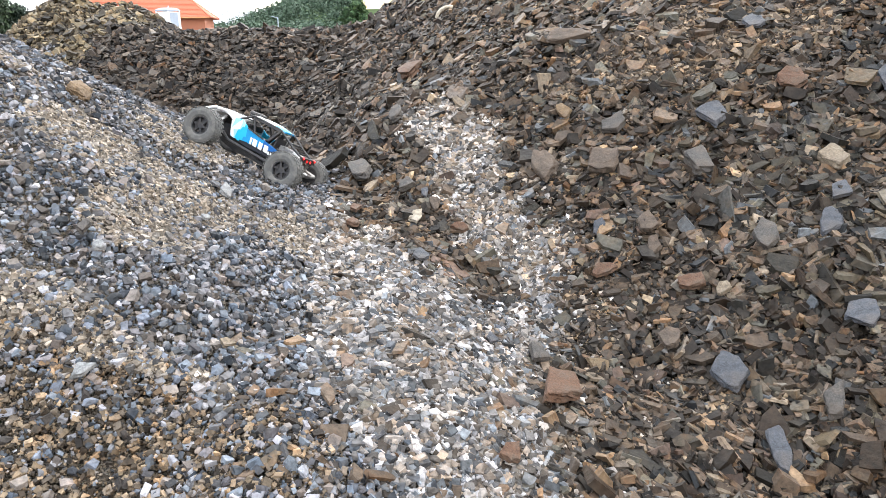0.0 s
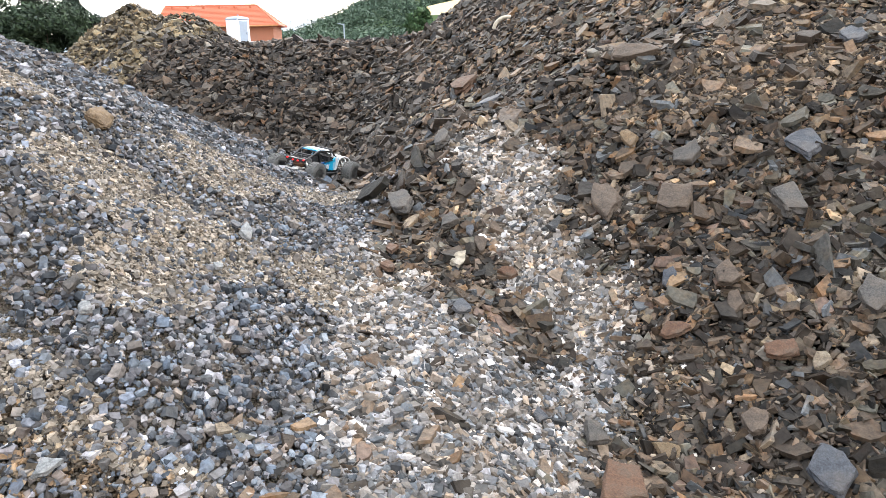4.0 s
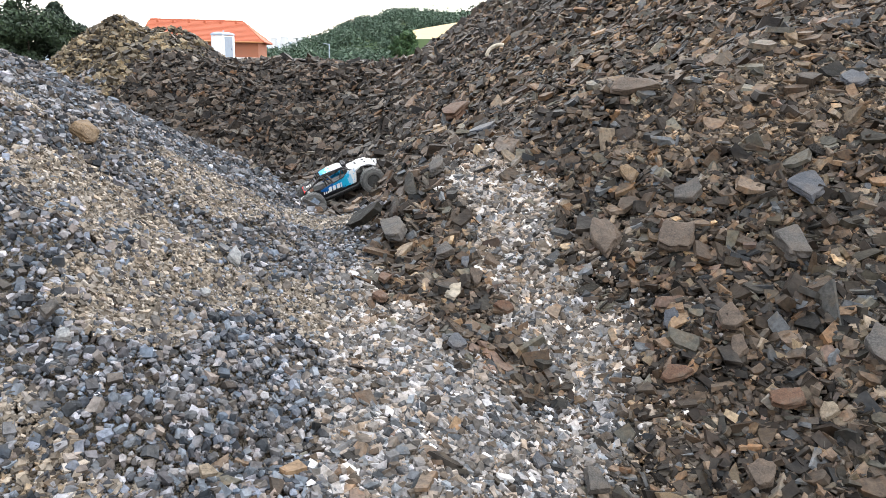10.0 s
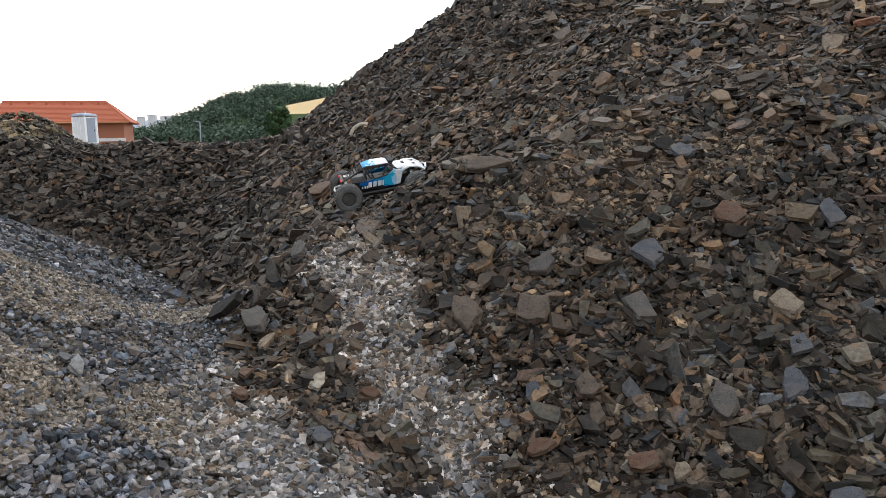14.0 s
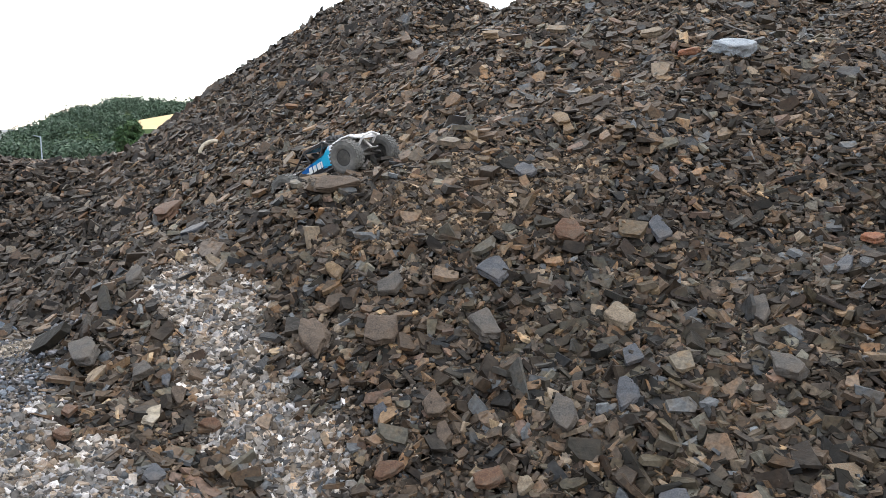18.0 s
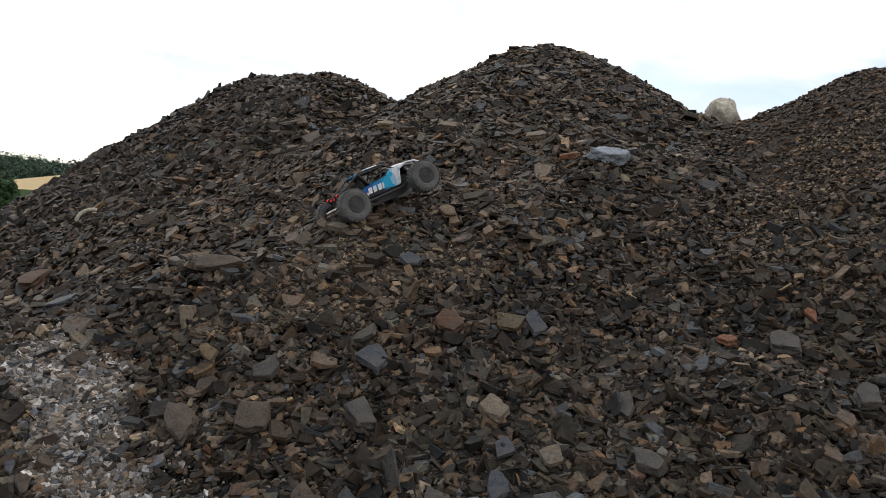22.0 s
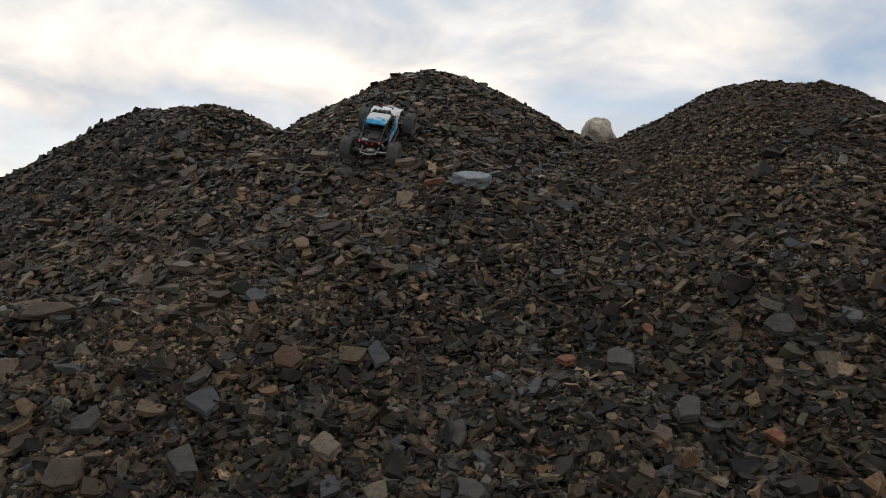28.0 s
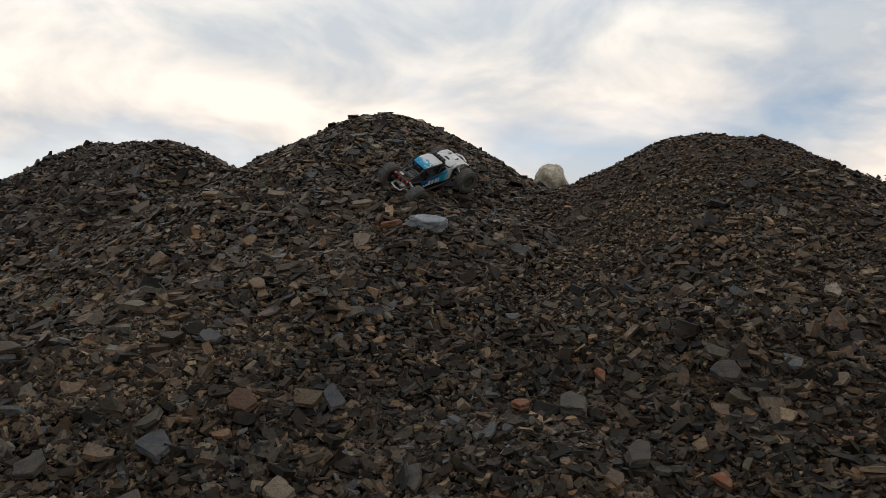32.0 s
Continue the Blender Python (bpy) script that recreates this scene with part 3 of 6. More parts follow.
def stones_mesh(name, xy, size, shape, faces, mat, rng, tilt=0.3, sink=0.1):
    x, y = xy[:, 0], xy[:, 1]
    u, v, w = frames_for(slope_normals(x, y), tilt, rng)
    local = shape(len(x), rng) * size[:, None, None]
    base = np.stack([x, y, land(x, y)], -1) + w * ((rng.uniform(-0.1, 0.62, len(x)) - sink) * size * 0.5)[:, None]
    co = base[:, None] + local[..., :1] * u[:, None] + local[..., 1:2] * v[:, None] + local[..., 2:] * w[:, None]
    k = local.shape[1]
    f = (faces[None] + (np.arange(len(x)) * k)[:, None, None]).reshape(-1, faces.shape[1])
    return mesh_from(name, co.reshape(-1, 3), f, mat)


def sites(rng, count, box, keep):
    """Random places in a box of the plan that keep() accepts."""
    got, total = [], 0
    while total < count:
        p = np.stack([rng.uniform(box[0], box[2], count * 2), rng.uniform(box[1], box[3], count * 2)], -1)
        p = p[keep(p[:, 0], p[:, 1], rng)]
        got.append(p); total += len(p)
        if len(p) == 0:
            break
    return np.concatenate(got)[:count]


def on_soil(x, y):
    return np.min([np.hypot(x - a, y - b) / r for a, b, r in SOIL], 0) < 1.3


STAND = (0.2, 0.35)


def reach(x, y):
    return np.hypot(x - STAND[0], y - STAND[1])


def thin(near, power=1.6):
    """Keeps fewer stones far from where one stands, for there only the larger ones show."""
    return lambda x, y, rng: rng.uniform(0, 1, len(x)) < np.minimum(1, (near / np.maximum(reach(x, y), 0.3)) ** power)


def in_zone(zones, near, power=1.6, extra=None):
    t = thin(near, power)
    def keep(x, y, rng):
        # stones roll a little past the edge of their own kind
        ok = np.isin(zone(x + rng.normal(0, 0.025, len(x)), y + rng.normal(0, 0.025, len(x))), zones) & t(x, y, rng)
        return ok if extra is None else ok & extra(x, y)
    return keep


def scatter(name, label, count, box, zones, sizes, mat, seed, shape=slab_shape, faces=SLAB_FACES, near=1.8, power=1.6, tilt=0.3, extra=None, grow=0.0):
    """Loose stones beyond counting, joined. sizes: median and spread (of the logarithm)."""
    rng = np.random.default_rng(seed)
    xy = sites(rng, count, box, in_zone(zones, near, power, extra))
    size = sizes[0] * np.exp(rng.normal(0, sizes[1], len(xy)))
    size = np.maximum(size, grow * reach(xy[:, 0], xy[:, 1]))
    size = np.minimum(size, sizes[0] * 2.4)
    ob = new(name, stones_mesh(name, xy, size, shape, faces, mat, rng, tilt))
    return tagged(ob, label, "stones", kind="stuff")


def visible_side(x, y):
    """The slopes that face the hollow and the place where one stands."""
    return slope_normals(x, y)[:, 1] < 0.35


M_GRIT = stone_mat("tan_grit", [(0, (0.21, 0.175, 0.135)), (0.35, (0.26, 0.222, 0.178)), (0.6, (0.15, 0.128, 0.102)), (0.85, (0.31, 0.28, 0.245))], stain=0.2, jitter=(0.5, 1.6))
# patches of trodden fines where few loose stones lie: x, y, radius
SOIL = [(-0.5, 1.1, 0.2), (-0.72, 1.2, 0.18), (-0.25, 1.15, 0.1), (-0.66, 1.95, 0.13), (-0.66, 1.7, 0.1), (-0.88, 2.0, 0.14), (-0.34, 2.07, 0.12), (-0.85, 2.72, 0.16),
        (-0.57, 3.02, 0.16), (-0.81, 2.45, 0.12), (-1.31, 2.28, 0.1), (0.37, 1.42, 0.09), (0.33, 1.85, 0.12), (0.6, 1.59, 0.07), (0.66, 2.96, 0.12), (2.42, 2.57, 0.25), (2.92, 2.24, 0.4), (3.1, 2.6, 0.3), (2.5, 2.15, 0.2)]


def off_soil(x, y):
    keep = np.ones_like(x)
    for a, b, r in SOIL:
        keep = np.minimum(keep, 1 - 0.8 * np.exp(-((np.hypot(x - a, y - b) + 0.5 * waver(x, y)) / r) ** 2))
    return np.random.default_rng(len(x)).uniform(0, 1, len(x)) < keep


def slope_in_view(x, y):
    return visible_side(x, y) & off_soil(x, y)


scatter("slate_chips", "small broken brown slate chips lying on the heap", 34000, (-0.7, 0.4, 3.6, 6.6), [3], (0.0205, 0.45), M_SLATE, 11, extra=slope_in_view, grow=0.0072, tilt=0.45)
scatter("slate_chips", "palm-sized flat brown slate pieces on the heap", 13000, (-0.7, 0.4, 4.6, 6.9), [3], (0.031, 0.38), M_SLATE, 12, extra=lambda x, y: slope_in_view(x, y) & (x + 0.9 * y < 6.2), near=2.6, tilt=0.42)
scatter("slate_chips", "larger slate pieces lying on the upper heap", 6500, (-0.6, 2.7, 3.6, 6.6), [3], (0.043, 0.34), M_SLATE, 13, extra=visible_side, near=5, tilt=0.32)
# splinters take the dark slate colour to stand in for shade between pieces
scatter("slate_splinters", "thin slate splinters packed between the pieces, coloured dark as gap shade", 26000, (-0.5, 0.5, 3.2, 4.0), [3], (0.017, 0.4), M_DARK, 23, splinter_shape, CUBE_FACES, near=1.5, power=1.9, tilt=0.5, extra=visible_side, grow=0.0065)
scatter("slate_splinters", "fine earthy slate grit on the scree heap", 7000, (1.8, 1.6, 3.8, 3.2), [3, 6], (0.011, 0.35), M_BENCH, 24, crush_shape, CUBE_FACES, near=3.0, tilt=0.5, extra=on_soil)
scatter("slate_splinters", "warm brown slate fines trodden along the bench", 9000, (0.3, 2.5, 1.5, 3.05), [3], (0.0105, 0.45), M_BENCH, 37, crush_shape, CUBE_FACES, near=4.0, tilt=0.5,
        extra=lambda x, y: ((x - 0.88) / 0.5) ** 2 + ((y - 2.78) / 0.17) ** 2 + 3 * waver(x, y) < 1)
scatter("slate_chips", "slate chips at the foot of the gravel lip", 2600, (-1.9, 2.7, 0.1, 4.3), [3, 4], (0.034, 0.4), M_DARK, 25, near=9, tilt=0.5)
scatter("slate_chips", "dark olive-grey slate chips low on the heap", 7000, (0.62, 0.7, 2.8, 2.45), [3, 6], (0.028, 0.42), M_OLIVE, 26, near=2.0, tilt=0.45, extra=lambda x, y: x > 0.75 + 1.6 * waver(x, y))
scatter("gravel_pebbles", "grey gravel rolled down the back of the heap", 11000, (-5.4, 3.1, -0.4, 8.2), [1], (0.022, 0.35), M_GRAVEL, 27, crush_shape, CUBE_FACES, near=9, tilt=0.5, grow=0.004)
scatter("pale_pebbles", "white and cream pebbles of the gravel tongue", 13000, (-0.3, 2.0, 0.45, 2.98), [2], (0.0108, 0.45), M_PALE, 28, crush_shape, CUBE_FACES, near=4, tilt=0.6, extra=lambda x, y: y > 2.02 + 2 * waver(x, y))
scatter("slate_chips", "flat slate pieces at the foot of the scree heap", 3000, (1.6, 0.7, 4.4, 2.5), [6], (0.036, 0.36), M_SLATE, 29, near=3, tilt=0.42, extra=visible_side)
scatter("slate_fines", "fine dark slate scree on the right heap", 28000, (1.8, 0.6, 6.0, 4.4), [6], (0.0145, 0.42), M_FINES, 14, near=2.4, extra=slope_in_view, grow=0.0044, tilt=0.45)
scatter("bank_slates", "dark slate lumps covering the bank", 19000, (-4.2, 3.0, 1.2, 7.4), [4, 3], (0.041, 0.38), M_DARK, 15, near=9, tilt=0.5, extra=lambda x, y: visible_side(x, y) & ((x < -0.45) | (y > 4.9)) & (y > 3.05),
        shape=lambda n, r: slab_shape(n, r, (0.1, 0.3), (0.4, 0.9)))
scatter("gravel_pebbles", "small crushed grey gravel pebbles on the heap", 24000, (-4.0, 0.3, 0.6, 4.8), [1], (0.0118, 0.4), M_GRAVEL, 16, pebble_shape, ICO_FACES, near=1.35, power=2.3, tilt=0.5, grow=0.0046, extra=off_soil)
scatter("gravel_pebbles", "sharp crushed grey gravel chips on the heap", 44000, (-4.0, 0.3, 0.6, 4.8), [1], (0.0095, 0.45), M_GRAVEL, 30, crush_shape, CUBE_FACES, near=1.35, power=2.2, tilt=0.6, grow=0.0042, extra=off_soil)
scatter("gravel_grit", "fine tan grit on the trodden patches", 24000, (-1.5, 1.3, 0.2, 3.2), [1, 2], (0.0066, 0.4), M_GRIT, 22, crush_shape, CUBE_FACES, near=1.7, power=2.0, tilt=0.5, grow=0.003, extra=on_soil)
scatter("gravel_grit", "dark brown soil grit at the foot of the gravel", 9000, (-1.3, 0.6, 0.0, 1.35), [1, 2], (0.0066, 0.4), M_SCREE, 35, crush_shape, CUBE_FACES, near=1.7, tilt=0.5, extra=on_soil)
scatter("gravel_grit", "brown slate grit on the trodden patches", 5000, (0.2, 1.2, 1.0, 3.2), [3], (0.0066, 0.4), M_SCREE, 36, crush_shape, CUBE_FACES, near=1.7, tilt=0.5, extra=on_soil)
scatter("slate_chips", "few brown slate chips strewn on the gravel", 700, (-1.0, 0.7, 0.4, 2.9), [1, 2], (0.024, 0.4), M_SLATE, 21, near=2.5, extra=lambda x, y: x > -0.25 - 0.5 * np.abs(waver(x, y)) * 4)
scatter("gravel_pebbles", "coarse crushed grey gravel pebbles on the heap", 4500, (-4.0, 0.3, 0.6, 4.8), [1, 2], (0.0165, 0.32), M_GRAVEL, 17, pebble_shape, ICO_FACES, near=1.6, power=1.8, tilt=0.5, extra=off_soil)
scatter("pale_pebbles", "cream and white crushed gravel pebbles", 9000, (-0.7, 0.4, 0.6, 3.1), [2], (0.0128, 0.42), M_SPILT, 18, pebble_shape, ICO_FACES, near=2.0, tilt=0.5)
scatter("pale_pebbles", "sharp cream and grey crushed gravel chips", 22000, (-0.7, 0.4, 0.6, 3.1), [2], (0.0105, 0.45), M_SPILT, 34, crush_shape, CUBE_FACES, near=2.0, tilt=0.6)
scatter("pale_pebbles", "cream pebbles strewn thinly among the slate", 1500, (-0.3, 0.9, 0.9, 2.5), [3], (0.0125, 0.4), M_PALE, 19, pebble_shape, ICO_FACES, near=2.0, tilt=0.5,
        extra=lambda x, y: np.random.default_rng(5).uniform(0, 1, len(x)) < np.exp(-((x - 0.28) / 0.22) ** 2))
scatter("earth_clods", "brown clods on the earth heap", 14000, (-9, 5.5, -1, 11), [5], (0.034, 0.45), M_EARTHS, 20, crush_shape, CUBE_FACES, near=20, tilt=0.5, extra=visible_side)


# ---- things made of parts ----
def part(name, bm, material, parent, label="", smooth=False):
    """Links a bmesh as one mesh object under a thing or a part."""
    me = bpy.data.meshes.new(name)
    bm.to_mesh(me); bm.free()
    if material:
        me.materials.append(material)
    if smooth:
        me.polygons.foreach_set("use_smooth", np.full(len(me.polygons), True))
    ob = new(name, me)
    ob.parent = parent
    return tagged(ob, label) if label else ob


def thing(name, label, category, m=None, group=""):
    ob = tagged(new(name), label, category, group)
    if m is not None:
        ob.matrix_basis = m
    return ob


def box_bm(x0, x1, y0, y1, z0, z1, bevel=0.0, bm=None):
    bm = bm or bmesh.new()
    v = bmesh.ops.create_cube(bm, size=1.0, matrix=Matrix.LocRotScale(((x0 + x1) / 2, (y0 + y1) / 2, (z0 + z1) / 2), None, (abs(x1 - x0), abs(y1 - y0), abs(z1 - z0))))["verts"]
    if bevel:
        edges = list({e for q in v for e in q.link_edges})
        bmesh.ops.bevel(bm, geom=edges, offset=bevel, segments=2, affect="EDGES", profile=0.6)
    return bm


def tube_bm(points, r, sides=8, bm=None):
    """A bent round tube through the points."""
    bm = bm or bmesh.new()
    pts = [Vector(p) for p in points]
    rings = []
    for i, p in enumerate(pts):
        d = (pts[min(i + 1, len(pts) - 1)] - pts[max(i - 1, 0)]).normalized()
        u = d.orthogonal().normalized() if not rings else (last_u - d * last_u.dot(d)).normalized()
        last_u = u
        v = d.cross(u)
        rings.append([bm.verts.new(p + (u * math.cos(a) + v * math.sin(a)) * r) for a in (2 * math.pi * k / sides for k in range(sides))])
    for a, b in zip(rings, rings[1:]):
        for k in range(sides):
            bm.faces.new((a[k], a[(k + 1) % sides], b[(k + 1) % sides], b[k]))
    bm.faces.new(rings[0][::-1]); bm.faces.new(rings[-1])
    return bm


def lathe_bm(profile, axis="Y", sides=32, bm=None, centre=(0, 0, 0)):
    """A round body: profile of (radius, along the axis)."""
    bm = bm or bmesh.new()
    rings = []
    for r, a in profile:
        ring = []
        for k in range(sides):
            c, s = math.cos(2 * math.pi * k / sides) * r, math.sin(2 * math.pi * k / sides) * r
            q = {"Y": (c, a, s), "Z": (c, s, a), "X": (a, c, s)}[axis]
            ring.append(bm.verts.new(Vector(q) + Vector(centre)))
        rings.append(ring)
    for a, b in zip(rings, rings[1:]):
        for k in range(sides):
            bm.faces.new((a[k], b[k], b[(k + 1) % sides], a[(k + 1) % sides]))
    for ring in (rings[0], rings[-1]):
        if profile[0][0] > 1e-5:
            try:
                bm.faces.new(ring)
            except ValueError:
                pass
    bmesh.ops.recalc_face_normals(bm, faces=bm.faces)
    return bm


def plate_bm(outline, thick, plane="XZ", at=0.0, bevel=0.0):
    """A flat plate cut to an outline, with thickness."""
    bm = bmesh.new()
    def put(a, b, c):
        return {"XZ": (a, c, b), "XY": (a, b, c), "YZ": (c, a, b)}[plane]
    f = bm.faces.new([bm.verts.new(put(a, b, at - thick / 2)) for a, b in outline])
    g = bmesh.ops.extrude_face_region(bm, geom=[f])
    shift = Vector(put(0, 0, thick))
    bmesh.ops.translate(bm, verts=[q for q in g["geom"] if isinstance(q, bmesh.types.BMVert)], vec=shift)
    bmesh.ops.recalc_face_normals(bm, faces=bm.faces)
    if bevel:
        bmesh.ops.bevel(bm, geom=list(bm.edges), offset=bevel, segments=1, affect="EDGES")
    return bm


def loft_bm(rings, close=True):
    """A skin through rings of equally many points; the ends closed."""
    bm = bmesh.new()
    vs = [[bm.verts.new(p) for p in r] for r in rings]
    n = len(rings[0])
    for a, b in zip(vs, vs[1:]):
        for k in range(n if close else n - 1):
            bm.faces.new((a[k], a[(k + 1) % n], b[(k + 1) % n], b[k]))
    if close:
        bm.faces.new(vs[0][::-1]); bm.faces.new(vs[-1])
    bmesh.ops.recalc_face_normals(bm, faces=bm.faces)
    return bm


# ---- the radio-controlled rock buggy: x ahead, y to its left, origin between the axles at hub height ----
P_WHITE = paint("white_shell", (0.74, 0.75, 0.76), 0.4, wear=0.25)
P_BLUE = paint("blue_shell", (0.004, 0.22, 0.6), 0.45, wear=0.1)
P_BLACK = paint("black_nylon", (0.018, 0.018, 0.02), 0.5, wear=0.45, dirt=(0.11, 0.095, 0.08))
P_RUBBER = paint("dusty_rubber", (0.1, 0.1, 0.096), 0.95, wear=0.9, dirt=(0.21, 0.2, 0.185), scale=35.0)
P_STEEL = paint("scuffed_alloy", (0.55, 0.54, 0.52), 0.35, 0.9, wear=0.4)
P_BRONZE = paint("brown_motor_can", (0.16, 0.08, 0.045), 0.4, 0.4, wear=0.4)
P_GREY = paint("grey_plastic", (0.2, 0.2, 0.2), 0.5)


def glow(name, colour, strength):
    m, n, l, b = shader(name, 0.3)
    b.inputs["Base Color"].default_value = (*colour, 1)
    b.inputs["Emission Color"].default_value = (*colour, 1)
    b.inputs["Emission Strength"].default_value = strength
    return m


P_RED = glow("red_lens", (0.9, 0.03, 0.03), 0.7)
P_LENS = paint("dark_lens", (0.3, 0.32, 0.34), 0.12, wear=0.2)


def shell_paint(name, back, ahead, hem):
    """Sky blue at the back, running in jagged steps into white ahead, as on the bodyshell."""
    m, n, l, b = shader(name, 0.45)
    t = n.new("ShaderNodeTexCoord")
    s = n.new("ShaderNodeSeparateXYZ"); l.new(t.outputs["Object"], s.inputs[0])
    v = n.new("ShaderNodeTexVoronoi"); v.inputs["Scale"].default_value = 38.0
    l.new(t.outputs["Object"], v.inputs["Vector"])
    c = n.new("ShaderNodeSeparateColor"); l.new(v.outputs["Color"], c.inputs[0])
    j = n.new("ShaderNodeMath"); j.operation = "MULTIPLY_ADD"; j.inputs[1].default_value = 0.045
    l.new(c.outputs[0], j.inputs[0]); l.new(s.outputs["X"], j.inputs[2])
    r = ramp(n, [(0.0, (0.002, 0.09, 0.3)), (0.3, (0.004, 0.23, 0.5)), (0.52, (0.01, 0.38, 0.62)), (0.64, (0.3, 0.56, 0.74)), (0.7, (0.74, 0.75, 0.76))], "CONSTANT")
    mr = n.new("ShaderNodeMapRange")
    mr.inputs["From Min"].default_value, mr.inputs["From Max"].default_value = back, ahead
    l.new(j.outputs[0], mr.inputs["Value"]); l.new(mr.outputs[0], r.inputs["Fac"])
    # the shell turns black along its lower edge, higher towards the back
    low = n.new("ShaderNodeMath"); low.operation = "MULTIPLY_ADD"; low.inputs[1].default_value = 0.16
    l.new(s.outputs["X"], low.inputs[0]); l.new(s.outputs["Z"], low.inputs[2])
    jag = n.new("ShaderNodeMath"); jag.operation = "MULTIPLY_ADD"; jag.inputs[1].default_value = 0.012
    l.new(c.outputs[1], jag.inputs[0]); l.new(low.outputs[0], jag.inputs[2])
    cut = n.new("ShaderNodeMath"); cut.operation = "GREATER_THAN"; cut.inputs[1].default_value = hem
    l.new(jag.outputs[0], cut.inputs[0])
    mix = n.new("ShaderNodeMix"); mix.data_type = "RGBA"
    mix.inputs["A"].default_value = (0.012, 0.014, 0.02, 1)
    l.new(cut.outputs[0], mix.inputs["Factor"]); l.new(r.outputs["Color"], mix.inputs["B"])
    l.new(mix.outputs["Result"], b.inputs["Base Color"])
    b.inputs["Specular IOR Level"].default_value = 0.25
    return m


P_SHELL = shell_paint("blue_white_shell", -0.1, 0.185, 0.026)
P_ROOF = shell_paint("blue_white_roof", -0.105, 0.035, 0.0)
TYRE_R, TYRE_W, BASE, TRACK = 0.0635, 0.052, 0.32, 0.24


def build_buggy():
    car = thing("rc_buggy", "blue and white radio-controlled rock buggy with dusty tyres", "toy car")
    # tub and skid
    part("chassis", loft_bm([[(x, -w, z0), (x, w, z0), (x, w * 1.15, z1), (x, -w * 1.15, z1)] for x, w, z0, z1 in
         ((-0.15, 0.028, 0.0, 0.035), (-0.11, 0.045, -0.028, 0.045), (0.06, 0.05, -0.03, 0.05), (0.12, 0.04, -0.022, 0.045), (0.165, 0.025, 0.0, 0.035))]), P_BLACK, car)
    for s in (1, -1):
        side = part("side_panel", plate_bm([(-0.1, 0.008), (0.02, 0.002), (0.085, 0.012), (0.102, 0.066), (0.098, 0.082), (0.066, 0.09), (0.036, 0.07), (-0.03, 0.058), (-0.1, 0.044)], 0.006, "XZ", s * 0.071, 0.0018),
                    P_SHELL, car, "side panel fading from blue to white")
        # big slanted white letters, as plain bars
        for i, x in enumerate((-0.062, -0.04, -0.018, 0.002)):
            w = (0.016, 0.015, 0.016, 0.007)[i]
            part("letter_bar", plate_bm([(x, 0.018), (x + w, 0.019), (x + w + 0.004, 0.044), (x + 0.004, 0.043)], 0.0016, "XZ", s * 0.0752), P_WHITE, side, "white letter bar")
        part("roof_side", plate_bm([(-0.07, 0.113), (0.044, 0.112), (0.036, 0.126), (-0.062, 0.128)], 0.004, "XZ", s * 0.0585, 0.001), P_BLACK, car)
        for i, x in enumerate((-0.092, -0.08, -0.07)):
            part("letter_bar", plate_bm([(x, 0.016), (x + 0.006, 0.0165), (x + 0.0075, 0.027), (x + 0.0015, 0.0265)], 0.0016, "XZ", s * 0.0752), P_WHITE, side, "white letter bar")
        part("door_trim", plate_bm([(-0.03, 0.0555), (0.036, 0.067), (0.036, 0.072), (-0.03, 0.0605)], 0.003, "XZ", s * 0.0755), P_BLACK, car)
        part("rock_slider", tube_bm([(-0.12, s * 0.062, 0.008), (-0.09, s * 0.08, -0.006), (0.08, s * 0.08, -0.004), (0.12, s * 0.062, 0.012)], 0.006), P_BLACK, car)
        # cage
        part("roof_rail", tube_bm([(0.085, s * 0.066, 0.082), (0.04, s * 0.058, 0.122), (-0.065, s * 0.056, 0.122), (-0.125, s * 0.05, 0.084), (-0.17, s * 0.046, 0.062)], 0.0045), P_BLACK, car)
        part("door_bar", tube_bm([(-0.065, s * 0.056, 0.12), (-0.045, s * 0.068, 0.062)], 0.004), P_BLACK, car)
        part("rear_stay", tube_bm([(-0.085, s * 0.07, 0.05), (-0.17, s * 0.046, 0.05)], 0.005), P_BLACK, car)
        part("front_stay", tube_bm([(0.04, s * 0.058, 0.12), (0.012, s * 0.068, 0.066)], 0.0038), P_BLACK, car)
        part("mudguard", plate_bm([(0.094, 0.066), (0.1, 0.083), (0.13, 0.094), (0.175, 0.088), (0.208, 0.062), (0.204, 0.054), (0.172, 0.08), (0.135, 0.086), (0.112, 0.076)], 0.024, "XZ", s * 0.066, 0.002), P_WHITE, car, "white front mudguard")
        # shocks and links
        for x, top in ((0.15, 0.07), (-0.15, 0.06)):
            sh = part("shock", tube_bm([(x - 0.01, s * 0.045, top), (x, s * 0.072, 0.022)], 0.0075), P_STEEL, car)
            part("spring", tube_bm([(x - 0.01 + 0.006 * math.cos(a * 1.3), s * (0.047 + 0.0011 * a) , top - 0.0022 * a + 0.006 * math.sin(a * 1.3)) for a in range(20)], 0.0016, 5), P_BLACK, sh)
        part("trailing_arm", tube_bm([(-0.02, s * 0.045, -0.012), (-0.15, s * 0.075, -0.008)], 0.0065), P_BLACK, car)
        for dx in (-0.018, 0.018):
            part("wishbone", tube_bm([(0.155 + dx, s * 0.025, 0.004), (0.16, s * 0.098, -0.004)], 0.005), P_BLACK, car)
